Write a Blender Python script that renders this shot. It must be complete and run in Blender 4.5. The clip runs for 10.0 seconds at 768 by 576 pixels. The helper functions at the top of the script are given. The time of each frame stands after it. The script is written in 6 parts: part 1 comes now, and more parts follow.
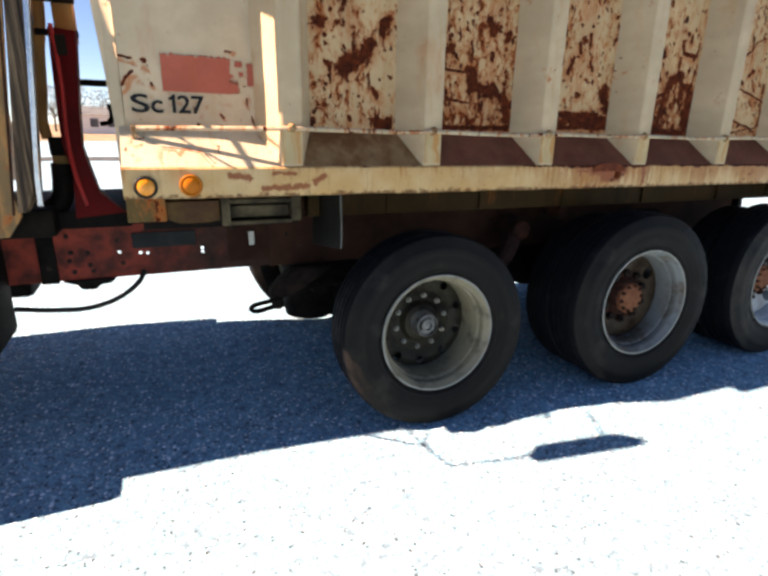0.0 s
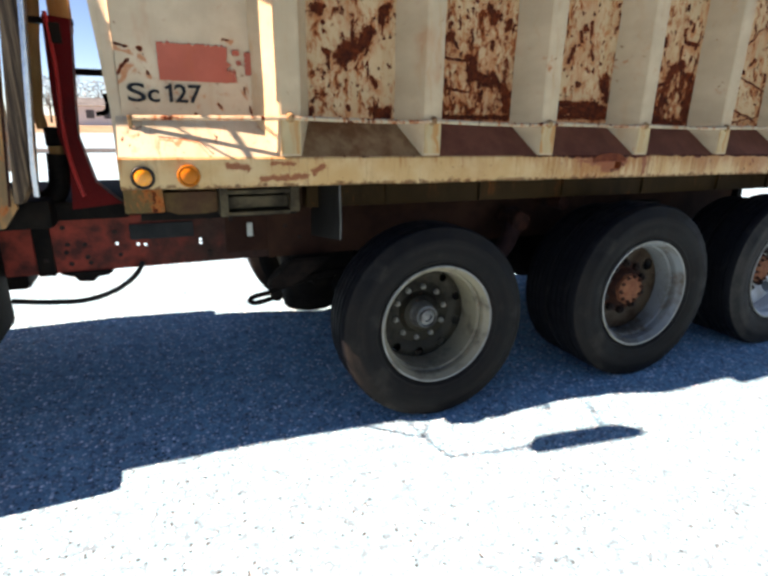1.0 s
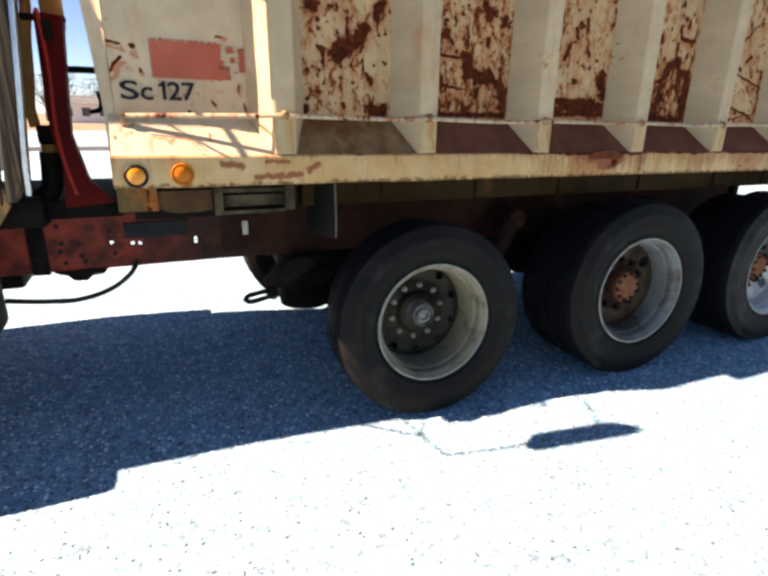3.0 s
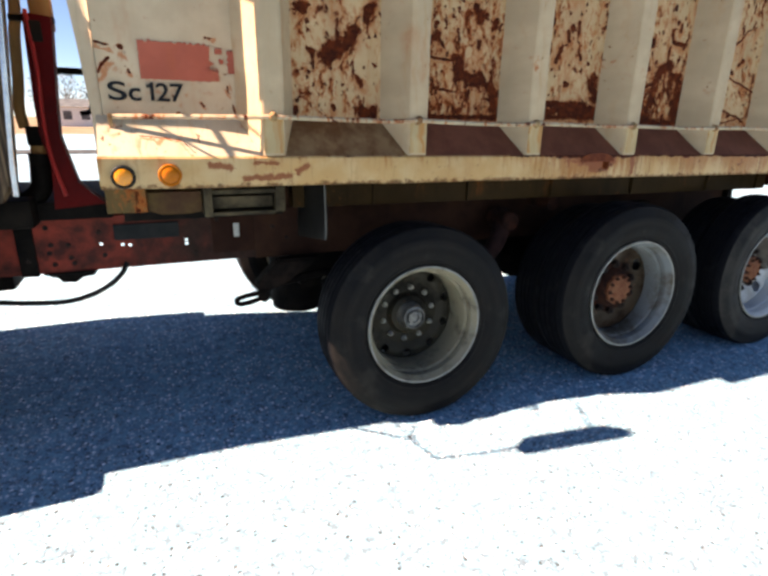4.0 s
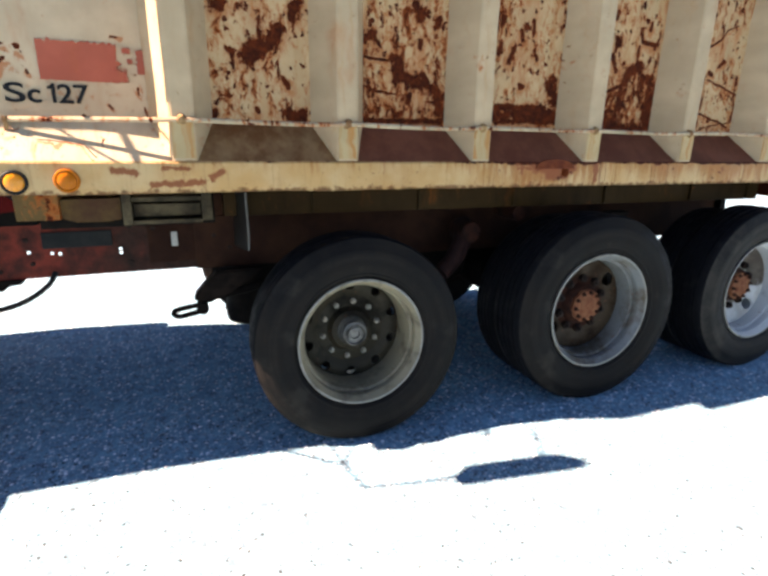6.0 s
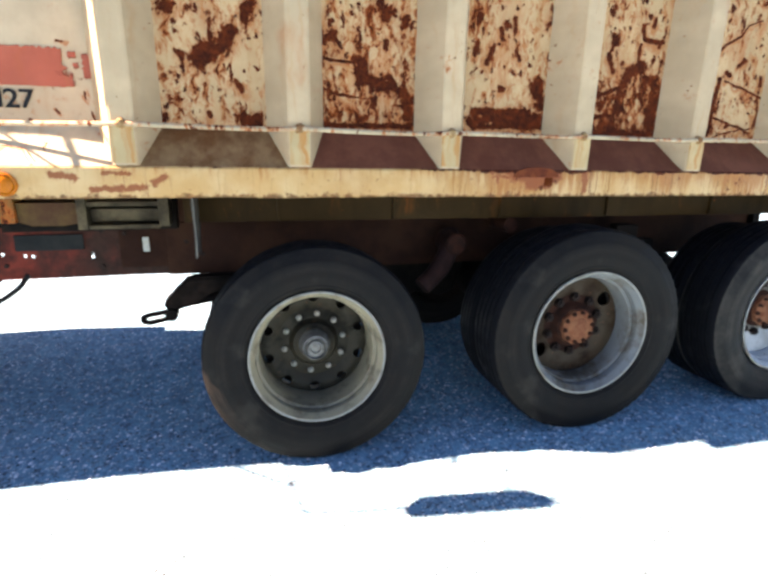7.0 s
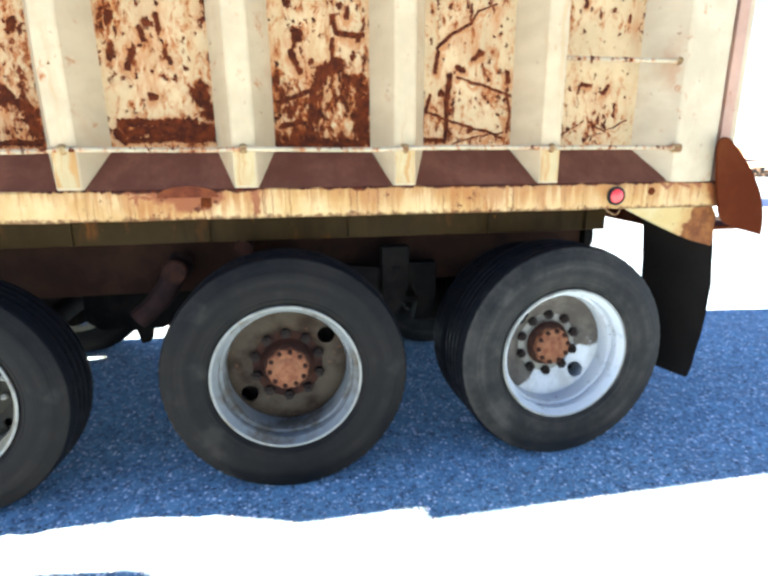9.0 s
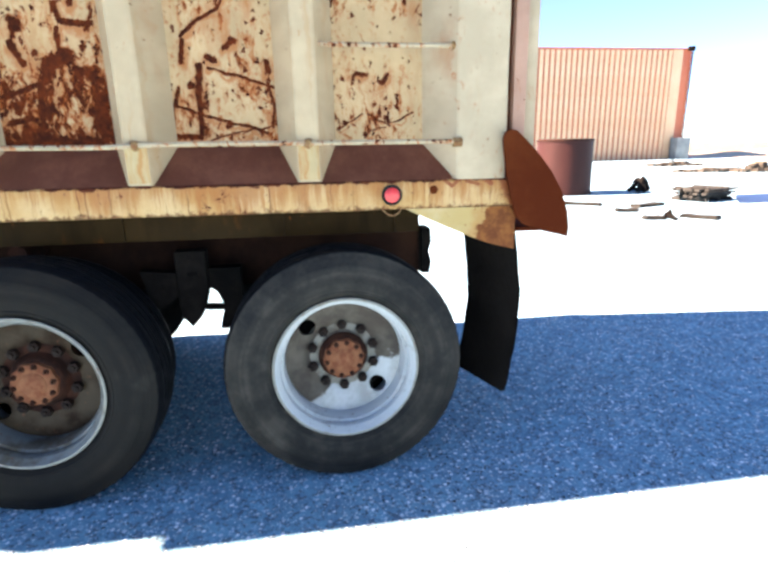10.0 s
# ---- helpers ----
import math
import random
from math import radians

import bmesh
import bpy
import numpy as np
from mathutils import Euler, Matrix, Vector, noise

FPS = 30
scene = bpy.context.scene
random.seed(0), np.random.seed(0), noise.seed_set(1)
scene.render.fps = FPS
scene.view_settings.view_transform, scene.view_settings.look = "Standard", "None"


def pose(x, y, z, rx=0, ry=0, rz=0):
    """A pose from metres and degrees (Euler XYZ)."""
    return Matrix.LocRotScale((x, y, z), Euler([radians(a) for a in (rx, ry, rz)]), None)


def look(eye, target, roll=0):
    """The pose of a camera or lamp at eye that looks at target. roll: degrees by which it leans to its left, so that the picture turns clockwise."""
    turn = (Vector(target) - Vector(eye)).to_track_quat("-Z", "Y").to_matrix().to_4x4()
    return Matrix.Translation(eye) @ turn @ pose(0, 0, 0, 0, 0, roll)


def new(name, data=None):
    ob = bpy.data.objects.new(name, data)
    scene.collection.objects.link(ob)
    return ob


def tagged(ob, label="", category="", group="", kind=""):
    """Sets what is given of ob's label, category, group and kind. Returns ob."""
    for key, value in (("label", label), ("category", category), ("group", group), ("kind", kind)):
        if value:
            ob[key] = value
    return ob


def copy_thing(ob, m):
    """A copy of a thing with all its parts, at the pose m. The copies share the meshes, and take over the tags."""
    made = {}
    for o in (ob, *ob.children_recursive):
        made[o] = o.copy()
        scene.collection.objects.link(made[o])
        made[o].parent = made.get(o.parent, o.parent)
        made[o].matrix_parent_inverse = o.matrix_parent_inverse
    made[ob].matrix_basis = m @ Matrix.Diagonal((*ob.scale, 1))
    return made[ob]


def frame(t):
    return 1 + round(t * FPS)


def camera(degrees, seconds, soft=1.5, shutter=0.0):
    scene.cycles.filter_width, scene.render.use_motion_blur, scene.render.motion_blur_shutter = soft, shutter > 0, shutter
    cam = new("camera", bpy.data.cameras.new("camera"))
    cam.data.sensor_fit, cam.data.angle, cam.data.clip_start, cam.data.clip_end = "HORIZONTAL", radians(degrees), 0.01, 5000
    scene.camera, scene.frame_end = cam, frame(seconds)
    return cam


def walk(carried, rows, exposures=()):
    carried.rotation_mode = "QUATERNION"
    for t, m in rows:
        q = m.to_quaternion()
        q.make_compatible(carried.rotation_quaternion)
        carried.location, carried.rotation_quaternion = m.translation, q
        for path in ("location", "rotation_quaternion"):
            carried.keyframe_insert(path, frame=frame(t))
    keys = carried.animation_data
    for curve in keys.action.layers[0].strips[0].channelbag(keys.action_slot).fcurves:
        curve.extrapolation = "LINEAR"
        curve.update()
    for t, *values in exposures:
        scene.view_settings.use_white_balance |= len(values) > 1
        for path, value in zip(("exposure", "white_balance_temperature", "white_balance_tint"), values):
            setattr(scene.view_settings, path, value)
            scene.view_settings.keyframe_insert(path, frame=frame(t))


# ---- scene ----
cam = camera(73.0, 10.0, soft=3.0)
ROWS = [
    (0, pose(-1.223, 0.987, 1.529, 72.81, -1.01, -22.58)),
    (0.5, pose(-1.227, 0.997, 1.525, 72.12, -1.31, -22.69)),
    (1, pose(-1.225, 0.998, 1.522, 71.93, -0.96, -22.80)),
    (1.5, pose(-1.217, 0.996, 1.514, 72.03, -0.81, -22.76)),
    (2, pose(-1.215, 1.001, 1.516, 71.92, -1.14, -22.69)),
    (2.5, pose(-1.215, 1.004, 1.523, 71.65, -0.82, -23.05)),
    (4, pose(-1.172, 0.992, 1.513, 72.11, -1.01, -23.16)),
    (4.5, pose(-1.098, 0.980, 1.496, 72.71, -1.09, -22.75)),
    (5, pose(-1.016, 0.988, 1.498, 72.77, -1.20, -22.67)),
    (5.5, pose(-0.887, 0.987, 1.495, 72.90, -1.03, -22.36)),
    (7, pose(-0.281, 0.992, 1.485, 73.87, -1.05, -14.74)),
    (7.5, pose(0.035, 0.980, 1.482, 74.34, -0.88, -12.10)),
    (8, pose(0.401, 0.973, 1.498, 74.74, -0.69, -11.14)),
    (8.5, pose(0.894, 0.983, 1.488, 75.34, 0.16, -10.29)),
    (9, pose(1.434, 0.998, 1.505, 74.92, 0.52, -10.31)),
    (9.5, pose(2.000, 1.009, 1.493, 74.75, 0.77, -9.56)),
    (10, pose(2.558, 1.012, 1.478, 74.83, 1.19, -8.74)),
]
EXPOSURES = [(0.0, 1.13, 6800, 18), (2.5, 1.11, 6800, 18), (5.5, 1.19, 6800, 18), (7.0, 1.99, 6800, 18), (8.5, 2.60, 6700, 16), (9.5, 2.65, 6600, 14), (10.0, 2.25, 6450, 14)]
walk(cam, ROWS, EXPOSURES)

# ---- light: high sun from the truck's front, a little behind it ----
SUN_WAY = Vector((1.13, -0.15, -1.0)).normalized()
world = bpy.data.worlds.new("world")
scene.world = world
world.use_nodes = True
wn = world.node_tree.nodes
sky = wn.new("ShaderNodeTexSky")
sky.sky_type = "NISHITA"
sky.sun_disc = False
sky.sun_elevation = math.asin(-SUN_WAY.z)
sky.sun_rotation = math.atan2(-SUN_WAY.x, -SUN_WAY.y) % (2 * math.pi)
sky.altitude, sky.air_density, sky.dust_density, sky.ozone_density = 2500, 0.8, 0.0, 1.5
wn["Background"].inputs[1].default_value = 0.092
world.node_tree.links.new(sky.outputs[0], wn["Background"].inputs[0])
sun_data = bpy.data.lights.new("sun", "SUN")
sun_data.energy, sun_data.angle, sun_data.color = 12.6, radians(0.5), (1.0, 0.775, 0.60)
sun = new("sun", sun_data)
sun.matrix_world = look((-20, 6, 20), Vector((-20, 6, 20)) + SUN_WAY)


# ---- materials ----
class Nodes:
    """A small writer of node materials."""

    def __init__(self, name, coords="Object"):
        self.mat = bpy.data.materials.new(name)
        self.mat.use_nodes = True
        self.t = self.mat.node_tree
        self.bsdf = self.t.nodes["Principled BSDF"]
        self.co = self.add("ShaderNodeTexCoord").outputs[coords]

    def add(self, kind):
        return self.t.nodes.new(kind)

    def put(self, socket, value):
        if isinstance(value, bpy.types.NodeSocket):
            self.t.links.new(value, socket)
        else:
            socket.default_value = value

    def math(self, op, a, b=0.0, c=0.0, clamp=False):
        n = self.add("ShaderNodeMath")
        n.operation, n.use_clamp = op, clamp
        for k, v in enumerate((a, b, c)):
            self.put(n.inputs[k], v)
        return n.outputs[0]

    def vec(self, op, a, b=(0, 0, 0), scale=1.0, out=0):
        n = self.add("ShaderNodeVectorMath")
        n.operation = op
        self.put(n.inputs[0], a)
        self.put(n.inputs[1], b)
        if op == "SCALE":
            self.put(n.inputs[3], scale)
        return n.outputs[out]

    def stretch(self, s, shift=(0, 0, 0), co=None):
        n = self.add("ShaderNodeMapping")
        self.put(n.inputs[0], co or self.co)
        n.inputs["Scale"].default_value = s
        n.inputs["Location"].default_value = shift
        return n.outputs[0]

    def noise(self, scale, detail=4.0, rough=0.55, co=None, colour=False, distortion=0.0):
        n = self.add("ShaderNodeTexNoise")
        self.put(n.inputs["Vector"], co or self.co)
        n.inputs["Scale"].default_value, n.inputs["Detail"].default_value = scale, detail
        n.inputs["Roughness"].default_value, n.inputs["Distortion"].default_value = rough, distortion
        return n.outputs[1 if colour else 0]

    def voronoi(self, scale, co=None, feature="F1", out="Distance"):
        n = self.add("ShaderNodeTexVoronoi")
        n.feature = feature
        self.put(n.inputs["Vector"], co or self.co)
        n.inputs["Scale"].default_value = scale
        return n.outputs[out]

    def ramp(self, value, lo, hi, a=0.0, b=1.0):
        n = self.add("ShaderNodeMapRange")
        n.interpolation_type = "SMOOTHSTEP"
        for k, v in zip(("Value", "From Min", "From Max", "To Min", "To Max"), (value, lo, hi, a, b)):
            self.put(n.inputs[k], v)
        return n.outputs[0]

    def mix(self, factor, a, b):
        n = self.add("ShaderNodeMix")
        n.data_type = "RGBA"
        self.put(n.inputs[0], factor)
        for k, v in ((6, a), (7, b)):
            self.put(n.inputs[k], (*v, 1) if isinstance(v, tuple) else v)
        return n.outputs[2]

    def bump(self, height, strength=0.3, distance=0.005, normal=None):
        n = self.add("ShaderNodeBump")
        n.inputs["Strength"].default_value, n.inputs["Distance"].default_value = strength, distance
        self.put(n.inputs["Height"], height)
        if normal:
            self.put(n.inputs["Normal"], normal)
        return n.outputs[0]

    def done(self, colour, rough=0.6, metal=0.0, normal=None, spec=0.5):
        self.put(self.bsdf.inputs["Base Color"], (*colour, 1) if isinstance(colour, tuple) else colour)
        self.put(self.bsdf.inputs["Roughness"], rough)
        self.put(self.bsdf.inputs["Metallic"], metal)
        self.bsdf.inputs["Specular IOR Level"].default_value = spec
        if normal:
            self.put(self.bsdf.inputs["Normal"], normal)
        return self.mat


BOUNCE_TRIM = 0.75  # light balance put into the colours: darkens paint and metal against ground bounce
CREAM = (0.585, 0.392, 0.203)
CREAM_PALE = (0.548, 0.415, 0.265)
RUST_DARK = (0.034, 0.0075, 0.0035)
RUST_RED = (0.105, 0.019, 0.005)
RUST_ORANGE = (0.34, 0.088, 0.014)


def capsule_group():
    """Node group: closeness of a point to a segment, 1 on it and 0 at its radius."""
    g = bpy.data.node_groups.new("stain_stroke", "ShaderNodeTree")
    for name, kind in (("P", "NodeSocketVector"), ("A", "NodeSocketVector"), ("B", "NodeSocketVector"), ("R", "NodeSocketFloat")):
        g.interface.new_socket(name, in_out="INPUT", socket_type=kind)
    g.interface.new_socket("Mask", in_out="OUTPUT", socket_type="NodeSocketFloat")
    gi, go = g.nodes.new("NodeGroupInput"), g.nodes.new("NodeGroupOutput")

    def vm(op, a, b=None, scale=None):
        n = g.nodes.new("ShaderNodeVectorMath")
        n.operation = op
        g.links.new(a, n.inputs[0])
        if b is not None:
            g.links.new(b, n.inputs[1])
        if scale is not None:
            g.links.new(scale, n.inputs[3])
        return n

    pa = vm("SUBTRACT", gi.outputs[0], gi.outputs[1]).outputs[0]
    ba = vm("SUBTRACT", gi.outputs[2], gi.outputs[1]).outputs[0]
    d = g.nodes.new("ShaderNodeMath")
    d.operation, d.use_clamp = "DIVIDE", True
    g.links.new(vm("DOT_PRODUCT", pa, ba).outputs["Value"], d.inputs[0])
    g.links.new(vm("DOT_PRODUCT", ba, ba).outputs["Value"], d.inputs[1])
    away = vm("LENGTH", vm("SUBTRACT", pa, vm("SCALE", ba, scale=d.outputs[0]).outputs[0]).outputs[0]).outputs["Value"]
    q = g.nodes.new("ShaderNodeMath")
    q.operation = "DIVIDE"
    g.links.new(away, q.inputs[0])
    g.links.new(gi.outputs[3], q.inputs[1])
    m = g.nodes.new("ShaderNodeMath")
    m.operation, m.use_clamp = "SUBTRACT", True
    m.inputs[0].default_value = 1.0
    g.links.new(q.outputs[0], m.inputs[1])
    g.links.new(m.outputs[0], go.inputs[0])
    return g


STROKE = capsule_group()


def rusted_paint(name, amount, low=0.0, strokes=(), seed=0.0, paint=CREAM, streak=0.5, grime=0.3, spec=0.12):
    """Old cream paint with rust that breaks through in drips. amount: share of rust; low: how much more of it near the foot;
    strokes: (x, z, x, z, radius) of single scrapes and blots."""
    n = Nodes(name)
    paint = tuple(c * BOUNCE_TRIM for c in paint)
    flat = n.vec("MULTIPLY", n.co, (1, 0, 1))
    co = n.vec("ADD", flat, (seed, seed * 0.37, seed * 0.71))
    warp = n.vec("SCALE", n.vec("SUBTRACT", n.noise(9, 3, 0.6, co, True), (0.5, 0.5, 0.5)), scale=0.07)
    warped = n.vec("ADD", co, warp)
    spots = n.noise(29, 7, 0.74, n.stretch((1.2, 1, 0.55), co=warped), distortion=0.3)
    broad = n.noise(4.6, 4, 0.6, n.stretch((1, 1, 0.8), co=co))
    z = n.add("ShaderNodeSeparateXYZ")
    n.put(z.inputs[0], n.co)
    foot = n.ramp(z.outputs[2], 1.95, 1.5)
    edge = 0.83 - 0.40 * amount
    worse = n.math("ADD", n.math("MULTIPLY", n.math("SUBTRACT", broad, 0.5), 0.52), n.math("MULTIPLY", foot, low))
    field = n.math("ADD", spots, worse)
    spiky = n.vec("ADD", co, n.vec("SCALE", n.vec("SUBTRACT", n.noise(70, 3, 0.7, co, True), (0.5, 0.5, 0.5)), scale=0.040))
    thick = n.ramp(n.math("ADD", worse, amount * 0.35), 0.0, 0.30, 0.25, 1.0)
    for scale, shape, low_r, big in ((38, (1, 1, 0.75), 0.38, 0.50), (22, (1.0, 1, 0.7), 0.60, 0.46), (17, (1.6, 1, 0.32), 0.52, 0.34)):
        at = n.stretch(shape, co=spiky)
        pick = n.add("ShaderNodeSeparateColor")
        n.put(pick.inputs[0], n.voronoi(scale, at, out="Color"))
        radius = n.math("MULTIPLY", n.ramp(pick.outputs[0], low_r, 1.0, 0.0, big * min(1.0, 0.35 + amount * 1.2)), thick)
        dot = n.ramp(n.math("SUBTRACT", n.voronoi(scale, at), radius), 0.07, -0.07, 0.0, edge + 0.17)
        field = n.math("MAXIMUM", field, n.math("MULTIPLY", dot, n.ramp(radius, 0.02, 0.06)))
    jitter = n.vec("ADD", flat, n.vec("SCALE", n.vec("SUBTRACT", n.noise(30, 5, 0.75, n.stretch((1, 1, 0.6), co=co), True), (0.5, 0.5, 0.5)), scale=0.06))
    jitter = n.vec("ADD", jitter, n.vec("SCALE", n.vec("SUBTRACT", n.noise(10, 2, 0.5, co, True), (0.5, 0.5, 0.5)), scale=0.11))
    fray = n.noise(48, 6, 0.75, n.stretch((1.2, 1, 0.5), co=warped))
    steady = n.vec("ADD", flat, n.vec("SCALE", n.vec("SUBTRACT", jitter, flat), scale=0.26))
    low_steady = n.vec("ADD", n.vec("MULTIPLY", jitter, (1, 0, 1)), (0, 0, 0.014))
    scar = seep = None
    for xa, za, xb, zb, r in strokes:
        s = n.add("ShaderNodeGroup")
        s.node_tree = STROKE
        n.put(s.inputs[0], n.vec("MULTIPLY", steady if r < 0.029 else jitter, (1, 0, 1)))
        s.inputs[1].default_value, s.inputs[2].default_value, s.inputs[3].default_value = (xa, 0, za), (xb + 0.001, 0, zb), r * (1.0 if r < 0.029 else 1.35)
        scar = n.math("MAXIMUM", scar, s.outputs[0]) if scar else s.outputs[0]
        w = n.add("ShaderNodeGroup")
        w.node_tree = STROKE
        n.put(w.inputs[0], low_steady)
        w.inputs[1].default_value, w.inputs[2].default_value, w.inputs[3].default_value = (xa, 0, za), (xb + 0.001, 0, zb), r * 1.7 + (0.020 if r > 0.012 and amount > 0.4 else 0.004)
        seep = n.math("MAXIMUM", seep, w.outputs[0]) if seep else w.outputs[0]
    if scar:
        ragged = n.math("ADD", n.math("MULTIPLY", n.ramp(scar, 0.0, 0.9), 0.62), n.math("MULTIPLY", n.math("SUBTRACT", fray, 0.5), 1.7))
        field = n.math("MAXIMUM", field, n.math("MULTIPLY", n.math("ADD", ragged, edge - 0.27), n.ramp(scar, 0.0, 0.1)))
    dark = n.ramp(field, edge - 0.02, edge + 0.025)
    deep = n.ramp(n.math("ADD", field, n.math("MULTIPLY", n.math("SUBTRACT", n.noise(26, 4, 0.7, n.stretch((1, 1, 0.6), co=warped)), 0.5), 0.22)), edge + 0.005, edge + 0.085)
    halo = n.ramp(field, edge - 0.15, edge + 0.01)
    drip = n.noise(7, 4, 0.6, n.stretch((4, 1, 0.7), co=warped))
    halo = n.math("MULTIPLY", halo, n.ramp(drip, 0.32, 0.62, 0.40, 1.0), clamp=True)
    stain = n.math("MULTIPLY", n.ramp(n.noise(6.5, 3, 0.5, n.stretch((1.4, 1, 0.45), co=warped)), 0.64 - 0.22 * amount, 0.86 - 0.22 * amount), min(1.0, 0.35 + amount))
    halo = n.math("MAXIMUM", halo, n.math("MULTIPLY", stain, n.ramp(drip, 0.30, 0.66, 0.35, 1.0)))
    if seep:
        halo = n.math("MAXIMUM", halo, n.math("MULTIPLY", n.ramp(n.math("ADD", seep, n.math("MULTIPLY", n.math("SUBTRACT", fray, 0.5), 1.2)), 0.25, 0.85), 0.75))
    run = n.math("MULTIPLY", n.ramp(n.noise(4, 5, 0.65, n.stretch((6, 1, 0.3), (seed, 0, 0), co=warped)), 0.58 - 0.16 * streak, 0.74 - 0.10 * streak), streak)
    pale = n.noise(6, 4, 0.6, co)
    base = n.mix(n.ramp(pale, 0.35, 0.7), paint, tuple(c * 1.15 + min(0.012, c * 0.06) for c in paint))
    base = n.mix(n.math("MULTIPLY", n.ramp(n.noise(2.1, 5, 0.65, n.stretch((2.5, 1, 0.6), co=co)), 0.45, 0.8), grime), base, tuple(c * 0.42 for c in paint))
    base = n.mix(run, base, (0.37, 0.175, 0.055))
    base = n.mix(n.math("MULTIPLY", halo, 0.95), base, RUST_ORANGE)
    fresh = n.mix(n.ramp(n.noise(34, 4, 0.7, co), 0.36, 0.66), (0.225, 0.050, 0.010), (0.130, 0.026, 0.007))
    rust = n.mix(deep, fresh, n.mix(n.ramp(n.noise(30, 4, 0.7, co), 0.35, 0.68), RUST_DARK, RUST_RED))
    colour = n.mix(dark, base, rust)
    height = n.math("ADD", n.math("MULTIPLY", n.noise(60, 4, 0.6), 0.35), n.math("MULTIPLY", dark, -0.6))
    height = n.math("ADD", height, n.math("MULTIPLY", n.noise(5, 2), 1.2))
    return n.done(colour, n.ramp(dark, 0, 1, 0.5, 0.95), 0.0, n.bump(height, 0.5, 0.006), spec)


def plain_rust(name, a, b, scale=9.0, rough=0.8, vertical=1.0, metal=0.0, strength=0.4, spec=0.18):
    """Two mingled colours with grain: rusted steel, dirt, dull paint."""
    n = Nodes(name)
    a, b = tuple(c * BOUNCE_TRIM for c in a), tuple(c * BOUNCE_TRIM for c in b)
    co = n.stretch((1, 1, vertical))
    f = n.ramp(n.noise(scale, 6, 0.65, co), 0.36, 0.66)
    fine = n.noise(scale * 9, 4, 0.65)
    mid = tuple((p + q) * 0.42 for p, q in zip(a, b))
    col = n.mix(n.ramp(fine, 0.5, 0.75, 0, 0.55), n.mix(f, a, b), mid)
    return n.done(col, rough, metal, spec=spec, normal=n.bump(n.math("ADD", fine, n.math("MULTIPLY", n.noise(scale, 3), 1.5)), strength, 0.004))


def rubber(name, base=(0.022, 0.022, 0.024), dust=(0.085, 0.075, 0.062), amount=0.55, spec=0.09):
    n = Nodes(name)
    base, dust = tuple(c * BOUNCE_TRIM for c in base), tuple(c * BOUNCE_TRIM for c in dust)
    cloud = n.ramp(n.noise(5.5, 8, 0.72), 0.38, 0.66)
    sep = n.add("ShaderNodeSeparateXYZ")
    n.put(sep.inputs[0], n.co)
    radius = n.math("SQRT", n.math("ADD", n.math("POWER", sep.outputs[0], 2), n.math("POWER", sep.outputs[2], 2)))
    ring = n.math("SINE", n.math("MULTIPLY", radius, 420))
    scuff = n.ramp(n.noise(3.3, 4, 0.6, n.stretch((1, 1, 1), (4, 2, 7))), 0.60, 0.72)
    f = n.math("MULTIPLY", n.math("ADD", n.math("MULTIPLY", cloud, 0.7), n.math("MULTIPLY", n.noise(55, 4, 0.7), 0.35)), amount, clamp=True)
    ring_co = n.add("ShaderNodeCombineXYZ")
    n.put(ring_co.inputs[0], radius)
    band = n.ramp(n.noise(26, 3, 0.6, ring_co.outputs[0]), 0.35, 0.65, 0.62, 1.25)
    f = n.math("MULTIPLY", f, band, clamp=True)
    col = n.mix(f, base, dust)
    col = n.mix(n.math("MULTIPLY", scuff, 0.22 * amount), col, (0.100, 0.088, 0.070))
    h = n.math("ADD", n.math("MULTIPLY", ring, 0.12), n.noise(70, 4, 0.65))
    return n.done(col, n.ramp(cloud, 0, 1, 0.55, 0.85), 0, n.bump(h, 0.35, 0.003), spec)


def rim_paint(name, paint, dirt, amount=0.5, spec=0.3, size=7):
    n = Nodes(name)
    paint, dirt = tuple(c * BOUNCE_TRIM for c in paint), tuple(c * BOUNCE_TRIM for c in dirt)
    f = n.ramp(n.noise(size, 6, 0.7), 0.62 - 0.35 * amount, 0.80 - 0.25 * amount)
    chips = n.ramp(n.noise(38, 4, 0.7), 0.64, 0.69)
    col = n.mix(chips, n.mix(f, paint, dirt), (0.13, 0.05, 0.025))
    return n.done(col, n.ramp(f, 0, 1, 0.38, 0.75), 0.0, n.bump(n.noise(45, 4, 0.6), 0.25, 0.003), spec)


def mud_disc(name):
    """White wheel disc whose upper part is caked with dark brown mud, with a ragged edge."""
    n = Nodes(name)
    sep = n.add("ShaderNodeSeparateXYZ")
    n.put(sep.inputs[0], n.co)
    level = n.math("SUBTRACT", sep.outputs[2], n.math("MULTIPLY", sep.outputs[0], 0.55))
    level = n.math("ADD", level, n.math("MULTIPLY", n.math("SUBTRACT", n.noise(9, 5, 0.65), 0.5), 0.28))
    mud = n.ramp(level, -0.135, -0.105)
    white = n.mix(n.ramp(n.noise(7, 5, 0.65), 0.35, 0.7), (0.50, 0.50, 0.49), (0.33, 0.315, 0.285))
    dark = n.mix(n.ramp(n.noise(11, 5, 0.65), 0.35, 0.7), (0.060, 0.046, 0.036), (0.105, 0.088, 0.068))
    return n.done(n.mix(mud, white, dark), n.ramp(mud, 0, 1, 0.45, 0.85), 0, n.bump(n.math("ADD", mud, n.noise(45, 4, 0.6)), 0.3, 0.003), 0.25)


